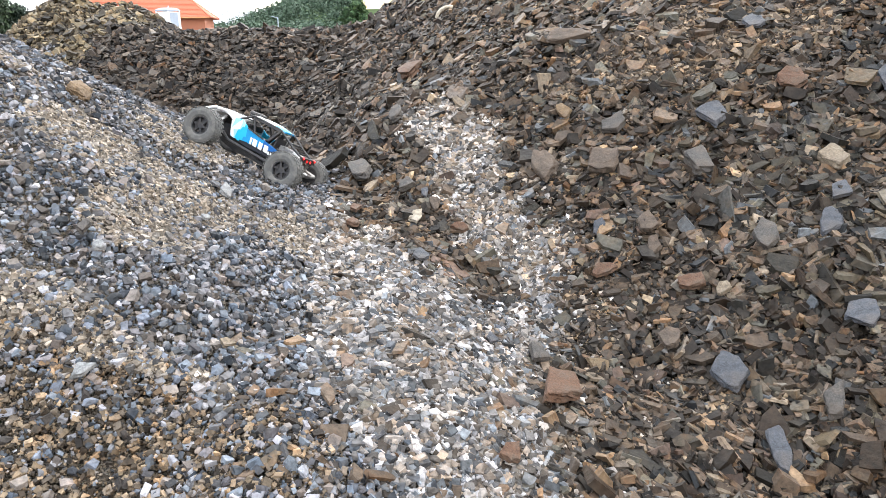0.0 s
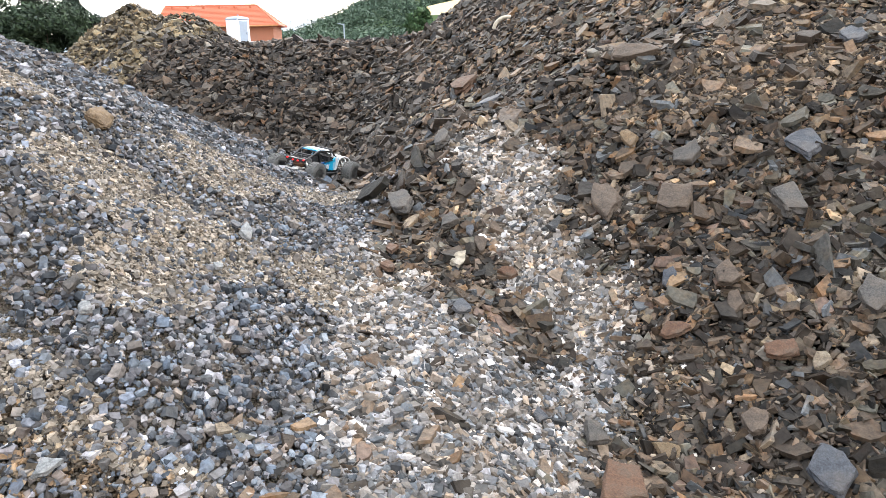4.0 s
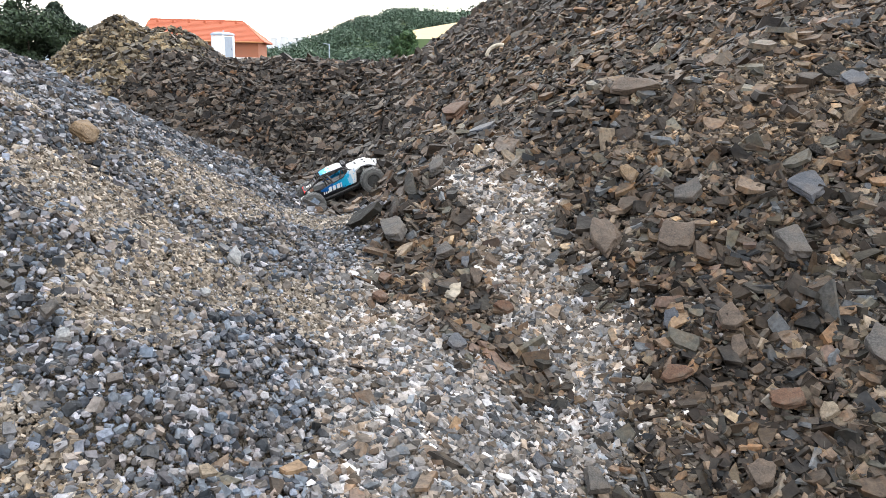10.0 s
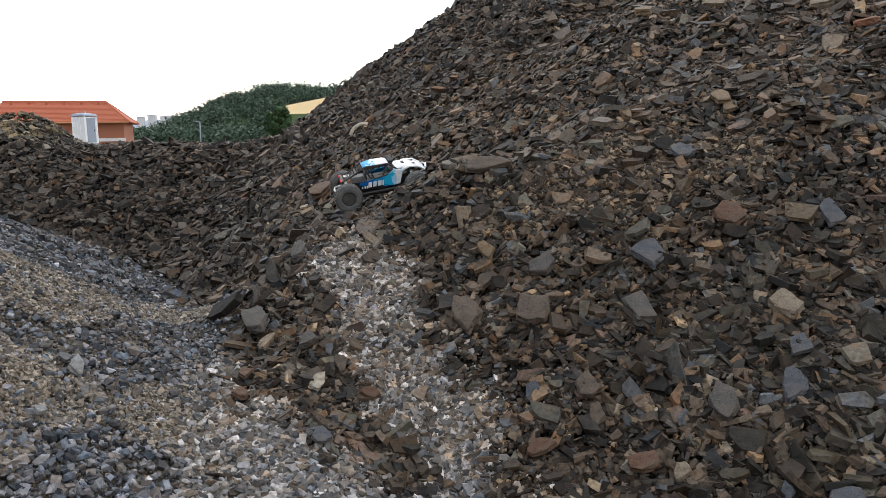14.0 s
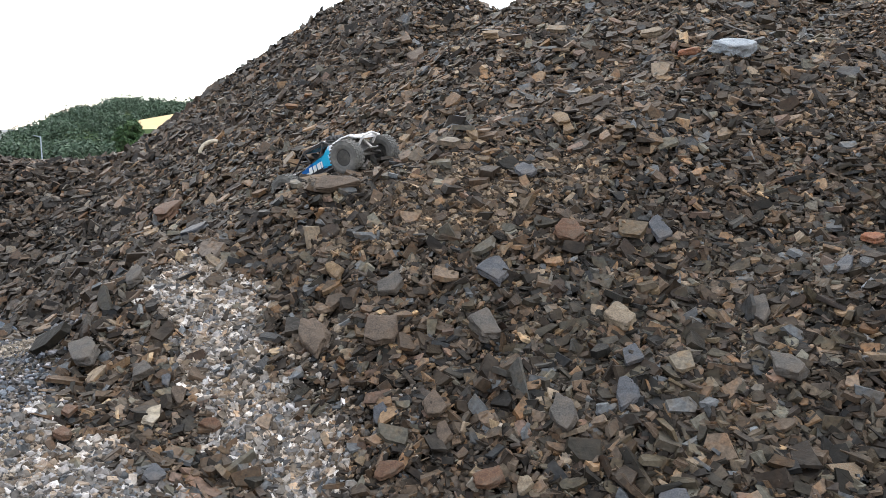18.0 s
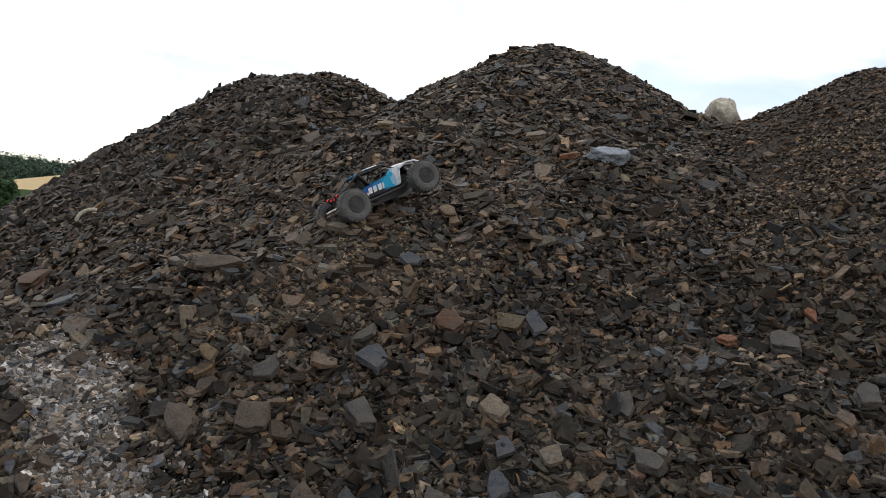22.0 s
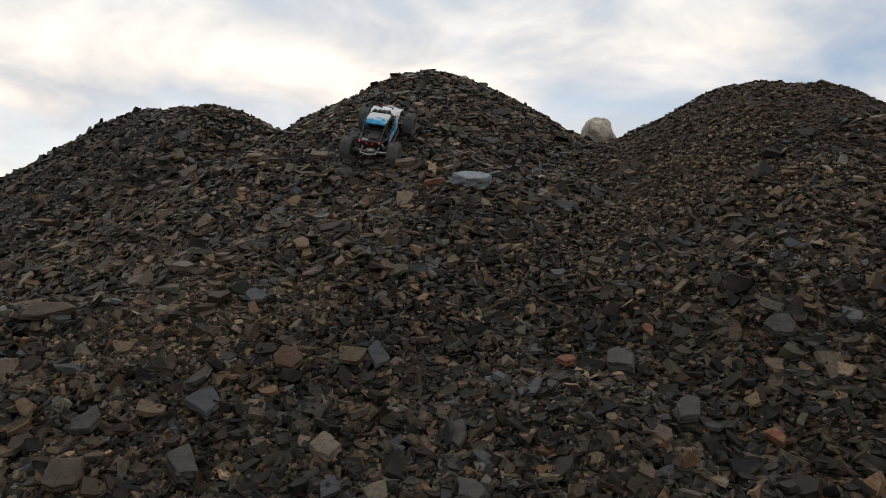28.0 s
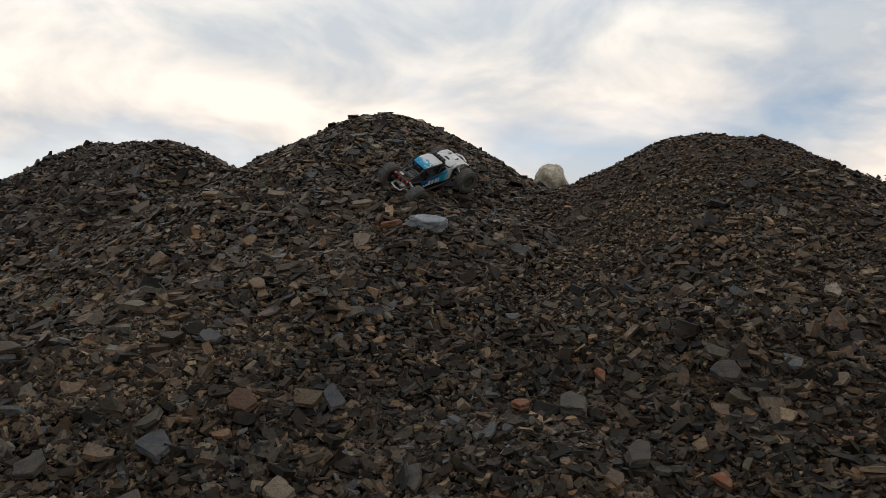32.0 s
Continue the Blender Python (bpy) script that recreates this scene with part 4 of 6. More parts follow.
    # bonnet
    part("bonnet", loft_bm([[(x, -w, z - h), (x, -w, z - 0.006), (x, -w * 0.72, z), (x, w * 0.72, z), (x, w, z - 0.006), (x, w, z - h)] for x, w, z, h in
         ((0.062, 0.066, 0.096, 0.014), (0.1, 0.066, 0.099, 0.014), (0.15, 0.058, 0.094, 0.016), (0.19, 0.05, 0.078, 0.016), (0.208, 0.044, 0.062, 0.012))]), P_WHITE, car, "white bonnet with a dark vent")
    part("bonnet_vent", plate_bm([(0.11, -0.018), (0.122, -0.018), (0.122, 0.018), (0.11, 0.018)], 0.003, "XY", 0.0988), P_BLACK, car)
    for y in (-0.03, 0.03):
        part("bonnet_stripe", plate_bm([(0.13, y - 0.004), (0.168, y - 0.003), (0.168, y + 0.003), (0.13, y + 0.004)], 0.016, "XY", 0.0865), P_BLACK, car)
    part("windscreen_frame", tube_bm([(0.07, -0.06, 0.094), (0.066, 0, 0.1), (0.07, 0.06, 0.094)], 0.004), P_BLACK, car)
    part("bumper", tube_bm([(0.18, -0.046, 0.035), (0.214, -0.042, 0.062), (0.222, 0, 0.068), (0.214, 0.042, 0.062), (0.18, 0.046, 0.035)], 0.0055), P_WHITE, car, "white front bumper loop")
    part("shock_tower", plate_bm([(-0.045, 0.03), (0.045, 0.03), (0.05, 0.075), (-0.05, 0.075)], 0.006, "YZ", 0.14, 0.001), P_BLACK, car)
    part("front_skid", plate_bm([(0.16, -0.035), (0.21, -0.028), (0.21, 0.028), (0.16, 0.035)], 0.005, "XY", 0.008, 0.001), P_GREY, car)
    part("front_axle", tube_bm([(0.16, -0.1, 0), (0.16, 0.1, 0)], 0.007), P_STEEL, car)
    # roof
    part("roof_panel", loft_bm([[(x, -w, z - 0.005), (x, -w * 0.8, z), (x, w * 0.8, z), (x, w, z - 0.005), (x, w * 0.8, z - 0.006), (x, -w * 0.8, z - 0.006)] for x, w, z in
         ((-0.072, 0.048, 0.124), (-0.02, 0.055, 0.132), (0.03, 0.055, 0.13), (0.046, 0.05, 0.124))]), P_ROOF, car, "roof panel, blue behind and white ahead")
    bar = part("light_bar", box_bm(0.05, 0.062, -0.054, 0.054, 0.112, 0.121, 0.001), P_BLACK, car)
    for i in range(4):
        y = -0.036 + 0.024 * i
        lamp = part("lamp", lathe_bm([(0.006, 0.046), (0.0105, 0.05), (0.0105, 0.066), (0.0085, 0.069)], "X", 14, centre=(0, y, 0.127)), P_BLACK, bar)
    # cabin and rear
    part("dashboard", box_bm(0.045, 0.062, -0.056, 0.056, 0.062, 0.086, 0.004), P_BLACK, car)
    for s in (1, -1):
        part("seat", loft_bm([[(x, s * 0.026 - 0.018, z - 0.01), (x, s * 0.026 + 0.018, z - 0.01), (x, s * 0.026 + 0.018, z), (x, s * 0.026 - 0.018, z)] for x, z in ((0.02, 0.052), (-0.022, 0.048), (-0.04, 0.095), (-0.046, 0.108))]), P_BLACK, car)
    part("firewall", plate_bm([(-0.05, 0.03), (0.05, 0.03), (0.05, 0.088), (-0.05, 0.088)], 0.005, "YZ", -0.062, 0.001), P_BLACK, car)
    part("cabin_floor", box_bm(-0.062, 0.06, -0.066, 0.066, 0.02, 0.046, 0.003), P_BLACK, car)
    part("battery", box_bm(-0.128, -0.07, -0.026, 0.026, 0.036, 0.068, 0.004), P_GREY, car)
    part("receiver_box", box_bm(-0.16, -0.132, 0.012, 0.05, 0.05, 0.07, 0.003), P_STEEL, car, "pale grey receiver box")
    part("light_box", box_bm(-0.176, -0.166, -0.06, 0.06, 0.05, 0.07, 0.002), P_BLACK, car)
    part("motor", lathe_bm([(0.006, -0.034), (0.017, -0.03), (0.018, 0.02), (0.015, 0.026)], "Y", 18, centre=(-0.142, 0, 0.036)), P_BRONZE, car, "brown motor can", True)
    for z, x in ((0.066, -0.168), (0.092, -0.105)):
        part("cross_bar", tube_bm([(x, -0.05, z), (x, 0.05, z)], 0.005), P_BLACK, car)
    for i in range(3):
        part("rear_slat", tube_bm([(-0.165 + 0.024 * i, -0.047, 0.063 + 0.011 * i), (-0.165 + 0.024 * i, 0.047, 0.063 + 0.011 * i)], 0.003, 6), P_BLACK, car)
    for y, z in ((-0.05, 0.066), (-0.015, 0.058), (0.015, 0.058), (0.05, 0.066)):
        part("tail_light", lathe_bm([(0.002, -0.1795), (0.0052, -0.179), (0.0055, -0.175), (0.0055, -0.17)], "X", 12, centre=(0, y, z)), P_RED, car, "glowing red tail light")
    part("rear_axle", tube_bm([(-0.16, -0.1, 0), (-0.16, -0.03, 0), (-0.16, 0.03, 0), (-0.16, 0.1, 0)], 0.0085), P_STEEL, car, "scuffed silver rear axle", True)
    part("gearbox", lathe_bm([(0.008, -0.024), (0.02, -0.018), (0.022, 0.0), (0.02, 0.018), (0.008, 0.024)], "Y", 16, centre=(-0.155, 0, 0.002)), P_STEEL, car, "", True)
    part("rear_bumper", tube_bm([(-0.15, -0.042, 0.02), (-0.205, -0.038, 0.014), (-0.21, 0, 0.012), (-0.205, 0.038, 0.014), (-0.15, 0.042, 0.02)], 0.005), P_STEEL, car, "bent silver rear bumper")
    part("aerial", tube_bm([(-0.09, 0.03, 0.06), (-0.094, 0.031, 0.15)], 0.0014, 5), P_GREY, car)
    # the cage and shell sit low over the tub
    for piece_ob in car.children_recursive:
        for v in piece_ob.data.vertices:
            if v.co.z > 0.03:
                v.co.z = 0.03 + (v.co.z - 0.03) * 0.84
    wheels = []
    for x in (BASE / 2, -BASE / 2):
        for y in (TRACK / 2, -TRACK / 2):
            s = 1 if y > 0 else -1
            hub = new("wheel"); hub.parent = car
            hub.matrix_basis = pose(x, y, 0)
            h = TYRE_W / 2
            bm = lathe_bm([(0.030, -h * 0.8), (0.036, -h * 0.98), (0.048, -h * 1.04), (0.057, -h * 0.92), (0.061, -h * 0.6), (0.062, 0), (0.061, h * 0.6), (0.057, h * 0.92), (0.048, h * 1.04), (0.036, h * 0.98), (0.030, h * 0.8), (0.030, -h * 0.8)], "Y", 36)
            for row, shift in ((-0.62, 0.0), (-0.2, 0.5), (0.2, 0.0), (0.62, 0.5)):
                for k in range(26):
                    a = 2 * math.pi * (k + shift) / 26
                    bmesh.ops.create_cube(bm, size=1.0, matrix=Matrix.Rotation(a, 4, "Y") @ Matrix.LocRotScale((0.0618 if abs(row) < 0.5 else 0.0605, row * h * 1.25, 0), Euler((0.25 * (1 if row > 0 else -1), 0, 0)), (0.003, h * 0.4, 0.0085)))
            part("tyre", bm, P_RUBBER, hub, "dusty knobbly tyre")
            rim = lathe_bm([(0.031, -h * 0.8), (0.031, h * 0.82), (0.027, h * 0.8), (0.024, h * 0.35), (0.012, h * 0.3), (0.011, h * 0.62), (0.0, h * 0.62)] if s > 0 else
                           [(0.031, h * 0.8), (0.031, -h * 0.82), (0.027, -h * 0.8), (0.024, -h * 0.35), (0.012, -h * 0.3), (0.011, -h * 0.62), (0.0, -h * 0.62)], "Y", 24)
            for k in range(6):
                bmesh.ops.create_cube(rim, size=1.0, matrix=Matrix.Rotation(math.pi * k / 3, 4, "Y") @ Matrix.LocRotScale((0.0185, s * h * 0.5, 0), None, (0.015, h * 0.3, 0.0065)))
            part("rim", rim, P_BLACK, hub, "black six-spoke rim")
            wheels.append(hub)
    return car, wheels


buggy, buggy_wheels = build_buggy()


# ---- stones that can be told apart, lying on the heaps ----
def rock_mat(name, colour, second, rough=0.75, scale=40.0, tone=0.68):
    """Broken rock: clouded colour, fine grain, thin darker bedding and dust."""
    m, n, l, b = shader(name, rough)
    k = noise_tex(n, l, scale, 7.0, 0.7)
    colour, second = [tuple(c * tone for c in q) for q in (colour, second)]
    r = ramp(n, [(0.28, tuple(c * 0.45 for c in colour)), (0.5, colour), (0.68, second)])
    fine = noise_tex(n, l, scale * 6, 4.0, 0.6)
    fm = n.new("ShaderNodeMapRange")
    fm.inputs["From Min"].default_value, fm.inputs["From Max"].default_value = 0.3, 0.7
    fm.inputs["To Min"].default_value, fm.inputs["To Max"].default_value = 0.6, 1.35
    l.new(fine.outputs["Fac"], fm.inputs["Value"])
    sc = n.new("ShaderNodeVectorMath"); sc.operation = "SCALE"
    l.new(k.outputs["Fac"], r.inputs["Fac"]); l.new(r.outputs["Color"], sc.inputs[0]); l.new(fm.outputs[0], sc.inputs["Scale"])
    d = noise_tex(n, l, scale * 0.35, 4.0, 0.6)
    dm = n.new("ShaderNodeMapRange")
    dm.inputs["From Min"].default_value, dm.inputs["From Max"].default_value, dm.inputs["To Max"].default_value = 0.46, 0.7, 0.45
    l.new(d.outputs["Fac"], dm.inputs["Value"])
    mx = n.new("ShaderNodeMix"); mx.data_type = "RGBA"
    mx.inputs["B"].default_value = (0.09, 0.07, 0.053, 1)
    l.new(dm.outputs[0], mx.inputs["Factor"]); l.new(sc.outputs[0], mx.inputs["A"]); l.new(mx.outputs["Result"], b.inputs["Base Color"])
    b.inputs["Specular IOR Level"].default_value = 0.3
    bump = n.new("ShaderNodeBump"); bump.inputs["Strength"].default_value, bump.inputs["Distance"].default_value = 0.8, 0.006
    l.new(k.outputs["Fac"], bump.inputs["Height"]); l.new(bump.outputs[0], b.inputs["Normal"])
    return m


R_BLUE = rock_mat("blue_grey_slate", (0.072, 0.08, 0.096), (0.095, 0.098, 0.104), 0.6)
R_RUSTY = rock_mat("rust_slate", (0.15, 0.078, 0.045), (0.11, 0.08, 0.058))
R_BROWN = rock_mat("brown_slab", (0.12, 0.09, 0.068), (0.155, 0.11, 0.075))
R_GREY = rock_mat("grey_slab", (0.098, 0.09, 0.082), (0.13, 0.11, 0.09))
R_CREAM = rock_mat("cream_stone", (0.25, 0.195, 0.135), (0.32, 0.27, 0.2))
R_OCHRE = rock_mat("ochre_stone", (0.22, 0.145, 0.078), (0.28, 0.2, 0.12))
R_WHITE = rock_mat("white_stone", (0.3, 0.31, 0.31), (0.4, 0.4, 0.39))
R_ICE = rock_mat("pale_blue_stone", (0.42, 0.47, 0.52), (0.54, 0.57, 0.6))
R_PINK = rock_mat("orange_stone", (0.29, 0.11, 0.052), (0.34, 0.17, 0.09))
R_LIME = rock_mat("pale_limestone", (0.33, 0.285, 0.215), (0.45, 0.41, 0.34), scale=14.0, tone=0.8)
R_BOULDER = rock_mat("pale_boulder", (0.56, 0.49, 0.38), (0.82, 0.78, 0.69), scale=14.0, tone=1.0)
R_ROOT = rock_mat("bleached_root_wood", (0.72, 0.64, 0.5), (0.85, 0.8, 0.7), scale=9.0, tone=0.85)


def rock_bm(size, seed, flat=0.0, rounds=2, rough=0.1):
    """A broken stone: the hull of an uneven ring of corners above and below, edges worn, faces roughened."""
    rng = random.Random(seed)
    bm = bmesh.new()
    k = rng.choice((4, 5, 5, 6, 7))
    ang = [(i + rng.uniform(-0.3, 0.3)) * 2 * math.pi / k for i in range(k)]
    rad = [rng.uniform(0.32, 0.58) for _ in range(k)]
    slant = (rng.uniform(-0.25, 0.25), rng.uniform(-0.25, 0.25))
    for level in (-1, 1):
        for a, r in zip(ang, rad):
            r *= rng.uniform(0.82, 1.0) if level > 0 else rng.uniform(0.9, 1.05)
            x, y = r * math.cos(a), r * math.sin(a)
            bm.verts.new((x, y, level * rng.uniform(0.3, 0.5) + slant[0] * x + slant[1] * y))
    if not flat:
        for _ in range(8):
            d = Vector((rng.gauss(0, 1), rng.gauss(0, 1), rng.gauss(0, 1))).normalized()
            bm.verts.new(d * rng.uniform(0.45, 0.58))
    got = bmesh.ops.convex_hull(bm, input=list(bm.verts))
    bmesh.ops.delete(bm, geom=[g for g in set(got["geom_interior"] + got["geom_unused"]) if isinstance(g, bmesh.types.BMVert)], context="VERTS")
    bmesh.ops.dissolve_limit(bm, angle_limit=0.12, verts=bm.verts, edges=bm.edges)
    bmesh.ops.bevel(bm, geom=list(bm.edges), offset=0.03, segments=1, affect="EDGES")
    bmesh.ops.triangulate(bm, faces=bm.faces)
    for _ in range(rounds):
        bmesh.ops.subdivide_edges(bm, edges=[e for e in bm.edges if e.calc_length() > 0.12], cuts=1)
        bmesh.ops.triangulate(bm, faces=bm.faces)
    bmesh.ops.recalc_face_normals(bm, faces=bm.faces)
    off = Vector((seed * 1.7, seed * 0.9, seed * 2.3))
    for v in bm.verts:
        n = noise.noise(v.co * 3.5 + off) * 0.6 + noise.noise(v.co * 9 + off) * 0.45
        v.co += v.co.normalized() * rough * n
        v.co = Vector((v.co.x * size[0], v.co.y * size[1], v.co.z * size[2]))
    return bm


def stone(x, y, size, mat, seed, label, name="stone", spin=0.0, lean=0.0, up=0.0, flat=True, group="", toward=0.0):
    """One stone on the slope at x, y: lies along the slope, spun about its normal, leaning."""
    me = bpy.data.meshes.new(name)
    bm = rock_bm(size, seed, flat)
    bm.to_mesh(me); bm.free()
    me.materials.append(mat)
    n = slope_normals(np.array([x]), np.array([y]), 0.06)[0]
    q = Vector((0, 0, 1)).rotation_difference(Vector(n)).to_matrix().to_4x4()
    ob = new(name, me)
    ob.matrix_basis = Matrix.Translation((x, y, float(land(x, y)) + up + 0.005)) @ q @ pose(0, 0, 0, lean, toward, spin)
    return tagged(ob, label, "stone", group)


BONE = (-0.032, 5.06)
stone(0.845, 2.456, (0.113, 0.134, 0.024), R_BLUE, 1, "dark blue-grey slate plate", "slate_plate", -30, -6, 0.021)
stone(0.756, 2.283, (0.112, 0.178, 0.038), R_GREY, 2, "leaning grey and rust slate plate", "slate_plate", -23, -4, 0.025)
stone(0.548, 2.501, (0.092, 0.098, 0.030), R_GREY, 3, "square grey-green slate plate", "slate_plate", -10, -2, 0.022)
stone(0.406, 2.623, (0.057, 0.095, 0.019), R_OCHRE, 4, "square tan stone lying on the slope", "stone", 0, 0, 0.020)
stone(0.319, 2.455, (0.102, 0.180, 0.034), R_BROWN, 5, "blunt brown-grey slate block", "stone", 8, 2, 0.024)
stone(0.500, 2.347, (0.107, 0.117, 0.035), R_BROWN, 6, "broad brown-grey slate block", "stone", -23, 4, 0.024)
stone(0.453, 2.142, (0.057, 0.068, 0.012), R_BLUE, 7, "small blue slate plate", "slate_plate", -16, 6, 0.017)
stone(0.587, 2.047, (0.048, 0.078, 0.016), R_BROWN, 8, "wedge of brown-grey slate", "stone", -16, 8, 0.019)
stone(0.455, 2.019, (0.083, 0.048, 0.015), R_RUSTY, 9, "long reddish slate lying on the slope", "stone", -5, -7, 0.018)
stone(0.663, 1.912, (0.087, 0.067, 0.020), R_RUSTY, 10, "rust-streaked slate block lying on the slope", "stone", -8, -5, 0.020)
stone(0.721, 1.866, (0.045, 0.061, 0.015), R_CREAM, 11, "cream stone among slate", "stone", -35, -3, 0.018)
stone(0.852, 1.968, (0.083, 0.117, 0.028), R_GREY, 12, "ochre-stained grey stone lying on the slope", "stone", -32, -1, 0.022)
stone(0.584, 2.112, (0.071, 0.090, 0.024), R_BROWN, 13, "brown slate block lying on the slope", "stone", -16, 1, 0.021)
stone(0.141, 1.738, (0.041, 0.077, 0.009), R_BLUE, 14, "dark blue slate among the pebbles", "stone", 4, 3, 0.016)
stone(0.255, 1.750, (0.060, 0.074, 0.020), R_GREY, 15, "grey stone among the pebbles", "stone", 5, 5, 0.020)
stone(0.055, 2.258, (0.068, 0.047, 0.014), R_RUSTY, 16, "rust-brown slate lying among pale gravel", "stone", -12, 7, 0.018)
stone(-0.047, 2.060, (0.049, 0.068, 0.010), R_BLUE, 17, "dark slate with an ochre edge", "stone", -2, -8, 0.017)
stone(-0.288, 2.60, (0.115, 0.175, 0.03), R_GREY, 18, "big worn grey slab leaning at the gravel's edge", "stone", 9, -6, 0.022)
stone(-0.262, 2.290, (0.044, 0.083, 0.015), R_RUSTY, 19, "rust-red slate on edge", "stone", 16, -4, 0.018)
stone(-0.252, 2.199, (0.048, 0.080, 0.016), R_RUSTY, 20, "rust-red slate lying flat", "stone", 22, -2, 0.019)
stone(-0.076, 2.261, (0.046, 0.086, 0.015), R_LIME, 21, "pale greenish stone lying on the slope", "stone", -9, 0, 0.018)
stone(-0.119, 2.429, (0.070, 0.081, 0.024), R_GREY, 22, "dark purple-grey slate lying on the slope", "stone", -2, 2, 0.021)
stone(-0.053, 2.394, (0.033, 0.062, 0.007), R_BLUE, 23, "dark slate on edge", "stone", 2, 4, 0.016)
stone(-0.018, 2.347, (0.038, 0.072, 0.013), R_BROWN, 24, "brown slate on edge", "stone", 8, 6, 0.018)
stone(-0.583, 2.068, (0.040, 0.077, 0.014), R_WHITE, 25, "pale grey-green block on the gravel", "stone", 32, 8, 0.018)
stone(-0.612, 2.080, (0.035, 0.067, 0.007), R_BLUE, 26, "dark green-grey stone on the gravel", "stone", 8, -7, 0.016)
stone(-0.567, 1.861, (0.027, 0.045, 0.009), R_WHITE, 27, "white pebble on the gravel", "stone", 16, -5, 0.017)
stone(-1.116, 2.379, (0.09, 0.11, 0.05), R_OCHRE, 28, "ochre clay lump on the gravel", "stone", 29, -3, 0.006, flat=False)
stone(-0.585, 1.674, (0.024, 0.046, 0.008), R_GREY, 29, "light grey stone on the gravel", "stone", 31, -1, 0.016)
stone(-0.679, 1.535, (0.029, 0.038, 0.010), R_WHITE, 30, "white angular stone on the gravel", "stone", 43, 1, 0.017)
stone(-0.387, 1.415, (0.033, 0.045, 0.011), R_CREAM, 31, "tan stone on the gravel", "stone", 9, 3, 0.017)
stone(-0.722, 1.572, (0.045, 0.064, 0.015), R_GREY, 32, "grey stone on the gravel", "stone", 25, 5, 0.018)
stone(0.442, 2.967, (0.17, 0.09, 0.026), R_BROWN, 33, "long brown slab jutting as a ledge", "ledge_slab", -11, 7, 0.028)
stone(-0.263, 4.479, (0.167, 0.317, 0.056), R_RUSTY, 34, "orange-brown slab on the upper slope", "stone", 8, -8, 0.030)
stone(-0.081, 3.860, (0.149, 0.180, 0.031), R_BLUE, 35, "flat blue-grey slate on the upper slope", "stone", 11, -6, 0.023)
stone(0.962, 3.059, (0.061, 0.116, 0.021), R_OCHRE, 36, "ochre stone on the upper slope", "stone", -4, -4, 0.020)
stone(1.069, 2.794, (0.094, 0.101, 0.019), R_BLUE, 37, "blue-grey slate on the upper slope", "stone", -33, -2, 0.019)
stone(-0.186, 2.878, (0.081, 0.130, 0.027), R_GREY, 38, "grey slate beside the hollow", "stone", 2, 0, 0.022)
stone(0.283, 1.533, (0.091, 0.173, 0.031), R_RUSTY, 39, "large rust-coloured slate slab", "stone", -6, 2, 0.023)
stone(0.675, 1.639, (0.088, 0.109, 0.018), R_BLUE, 40, "blue-grey slate plate in the apron", "slate_plate", -12, 4, 0.019)
stone(0.721, 1.450, (0.063, 0.119, 0.013), R_BLUE, 41, "tall blue-grey slate plate", "slate_plate", -11, 6, 0.018)
stone(0.849, 1.519, (0.065, 0.106, 0.022), R_GREY, 42, "grey slate block lying on the slope", "stone", -39, 8, 0.020)
stone(1.107, 2.181, (0.090, 0.120, 0.030), R_CREAM, 44, "long pale stone on the slate", "stone", -25, -5, 0.023)
stone(0.983, 1.684, (0.087, 0.098, 0.018), R_BLUE, 45, "dark blue slate block", "stone", -22, -3, 0.019)
stone(-0.595, 1.261, (0.050, 0.039, 0.012), R_WHITE, 46, "light grey flat stone", "stone", 43, -1, 0.017)
stone(0.163, 1.263, (0.041, 0.065, 0.014), R_RUSTY, 47, "red-brown stone in the pebbles", "stone", -15, 1, 0.018)
stone(0.570, 1.758, (0.069, 0.066, 0.020), R_BROWN, 48, "brown slate in the apron", "stone", -22, 3, 0.020)
stone(1.347, 2.405, (0.077, 0.146, 0.016), R_BLUE, 49, "upright blue-grey slate plate", "slate_plate", -30, 5, 0.019)
stone(2.092, 3.118, (0.2, 0.13, 0.06), R_ICE, 50, "pale blue-grey flat stone", "flat_stone", -25, 4, 0.026)
stone(1.289, 3.018, (0.082, 0.132, 0.028), R_OCHRE, 51, "ochre clay stone lying on the slope", "stone", -11, -8, 0.022)
stone(1.289, 2.951, (0.052, 0.099, 0.018), R_OCHRE, 52, "small ochre clay stone", "stone", -36, -6, 0.019)
stone(1.372, 4.085, (0.114, 0.181, 0.038), R_OCHRE, 53, "orange-tan stone on the upper slope", "stone", -25, -4, 0.025)
stone(1.983, 3.590, (0.123, 0.112, 0.034), R_CREAM, 54, "flat tan slate lying on the slope", "stone", -31, -2, 0.024)
stone(1.963, 3.379, (0.066, 0.125, 0.022), R_RUSTY, 55, "small orange stone lying on the slope", "stone", -26, 0, 0.020)
stone(2.014, 3.295, (0.050, 0.095, 0.017), R_OCHRE, 56, "small tan stone lying on the slope", "stone", -21, 2, 0.019)
stone(1.074, 2.050, (0.075, 0.076, 0.014), R_BLUE, 57, "blue-grey flat slate lying on the slope", "stone", -43, 4, 0.018)
stone(1.011, 1.956, (0.066, 0.126, 0.014), R_BLUE, 58, "dark blue slate block", "stone", -36, 6, 0.018)
stone(1.427, 2.037, (0.070, 0.132, 0.023), R_GREY, 59, "blunt grey-tan stone lying on the slope", "stone", -39, 8, 0.021)
stone(1.351, 1.847, (0.086, 0.112, 0.029), R_GREY, 60, "angular grey stone lying on the slope", "stone", -35, -7, 0.022)
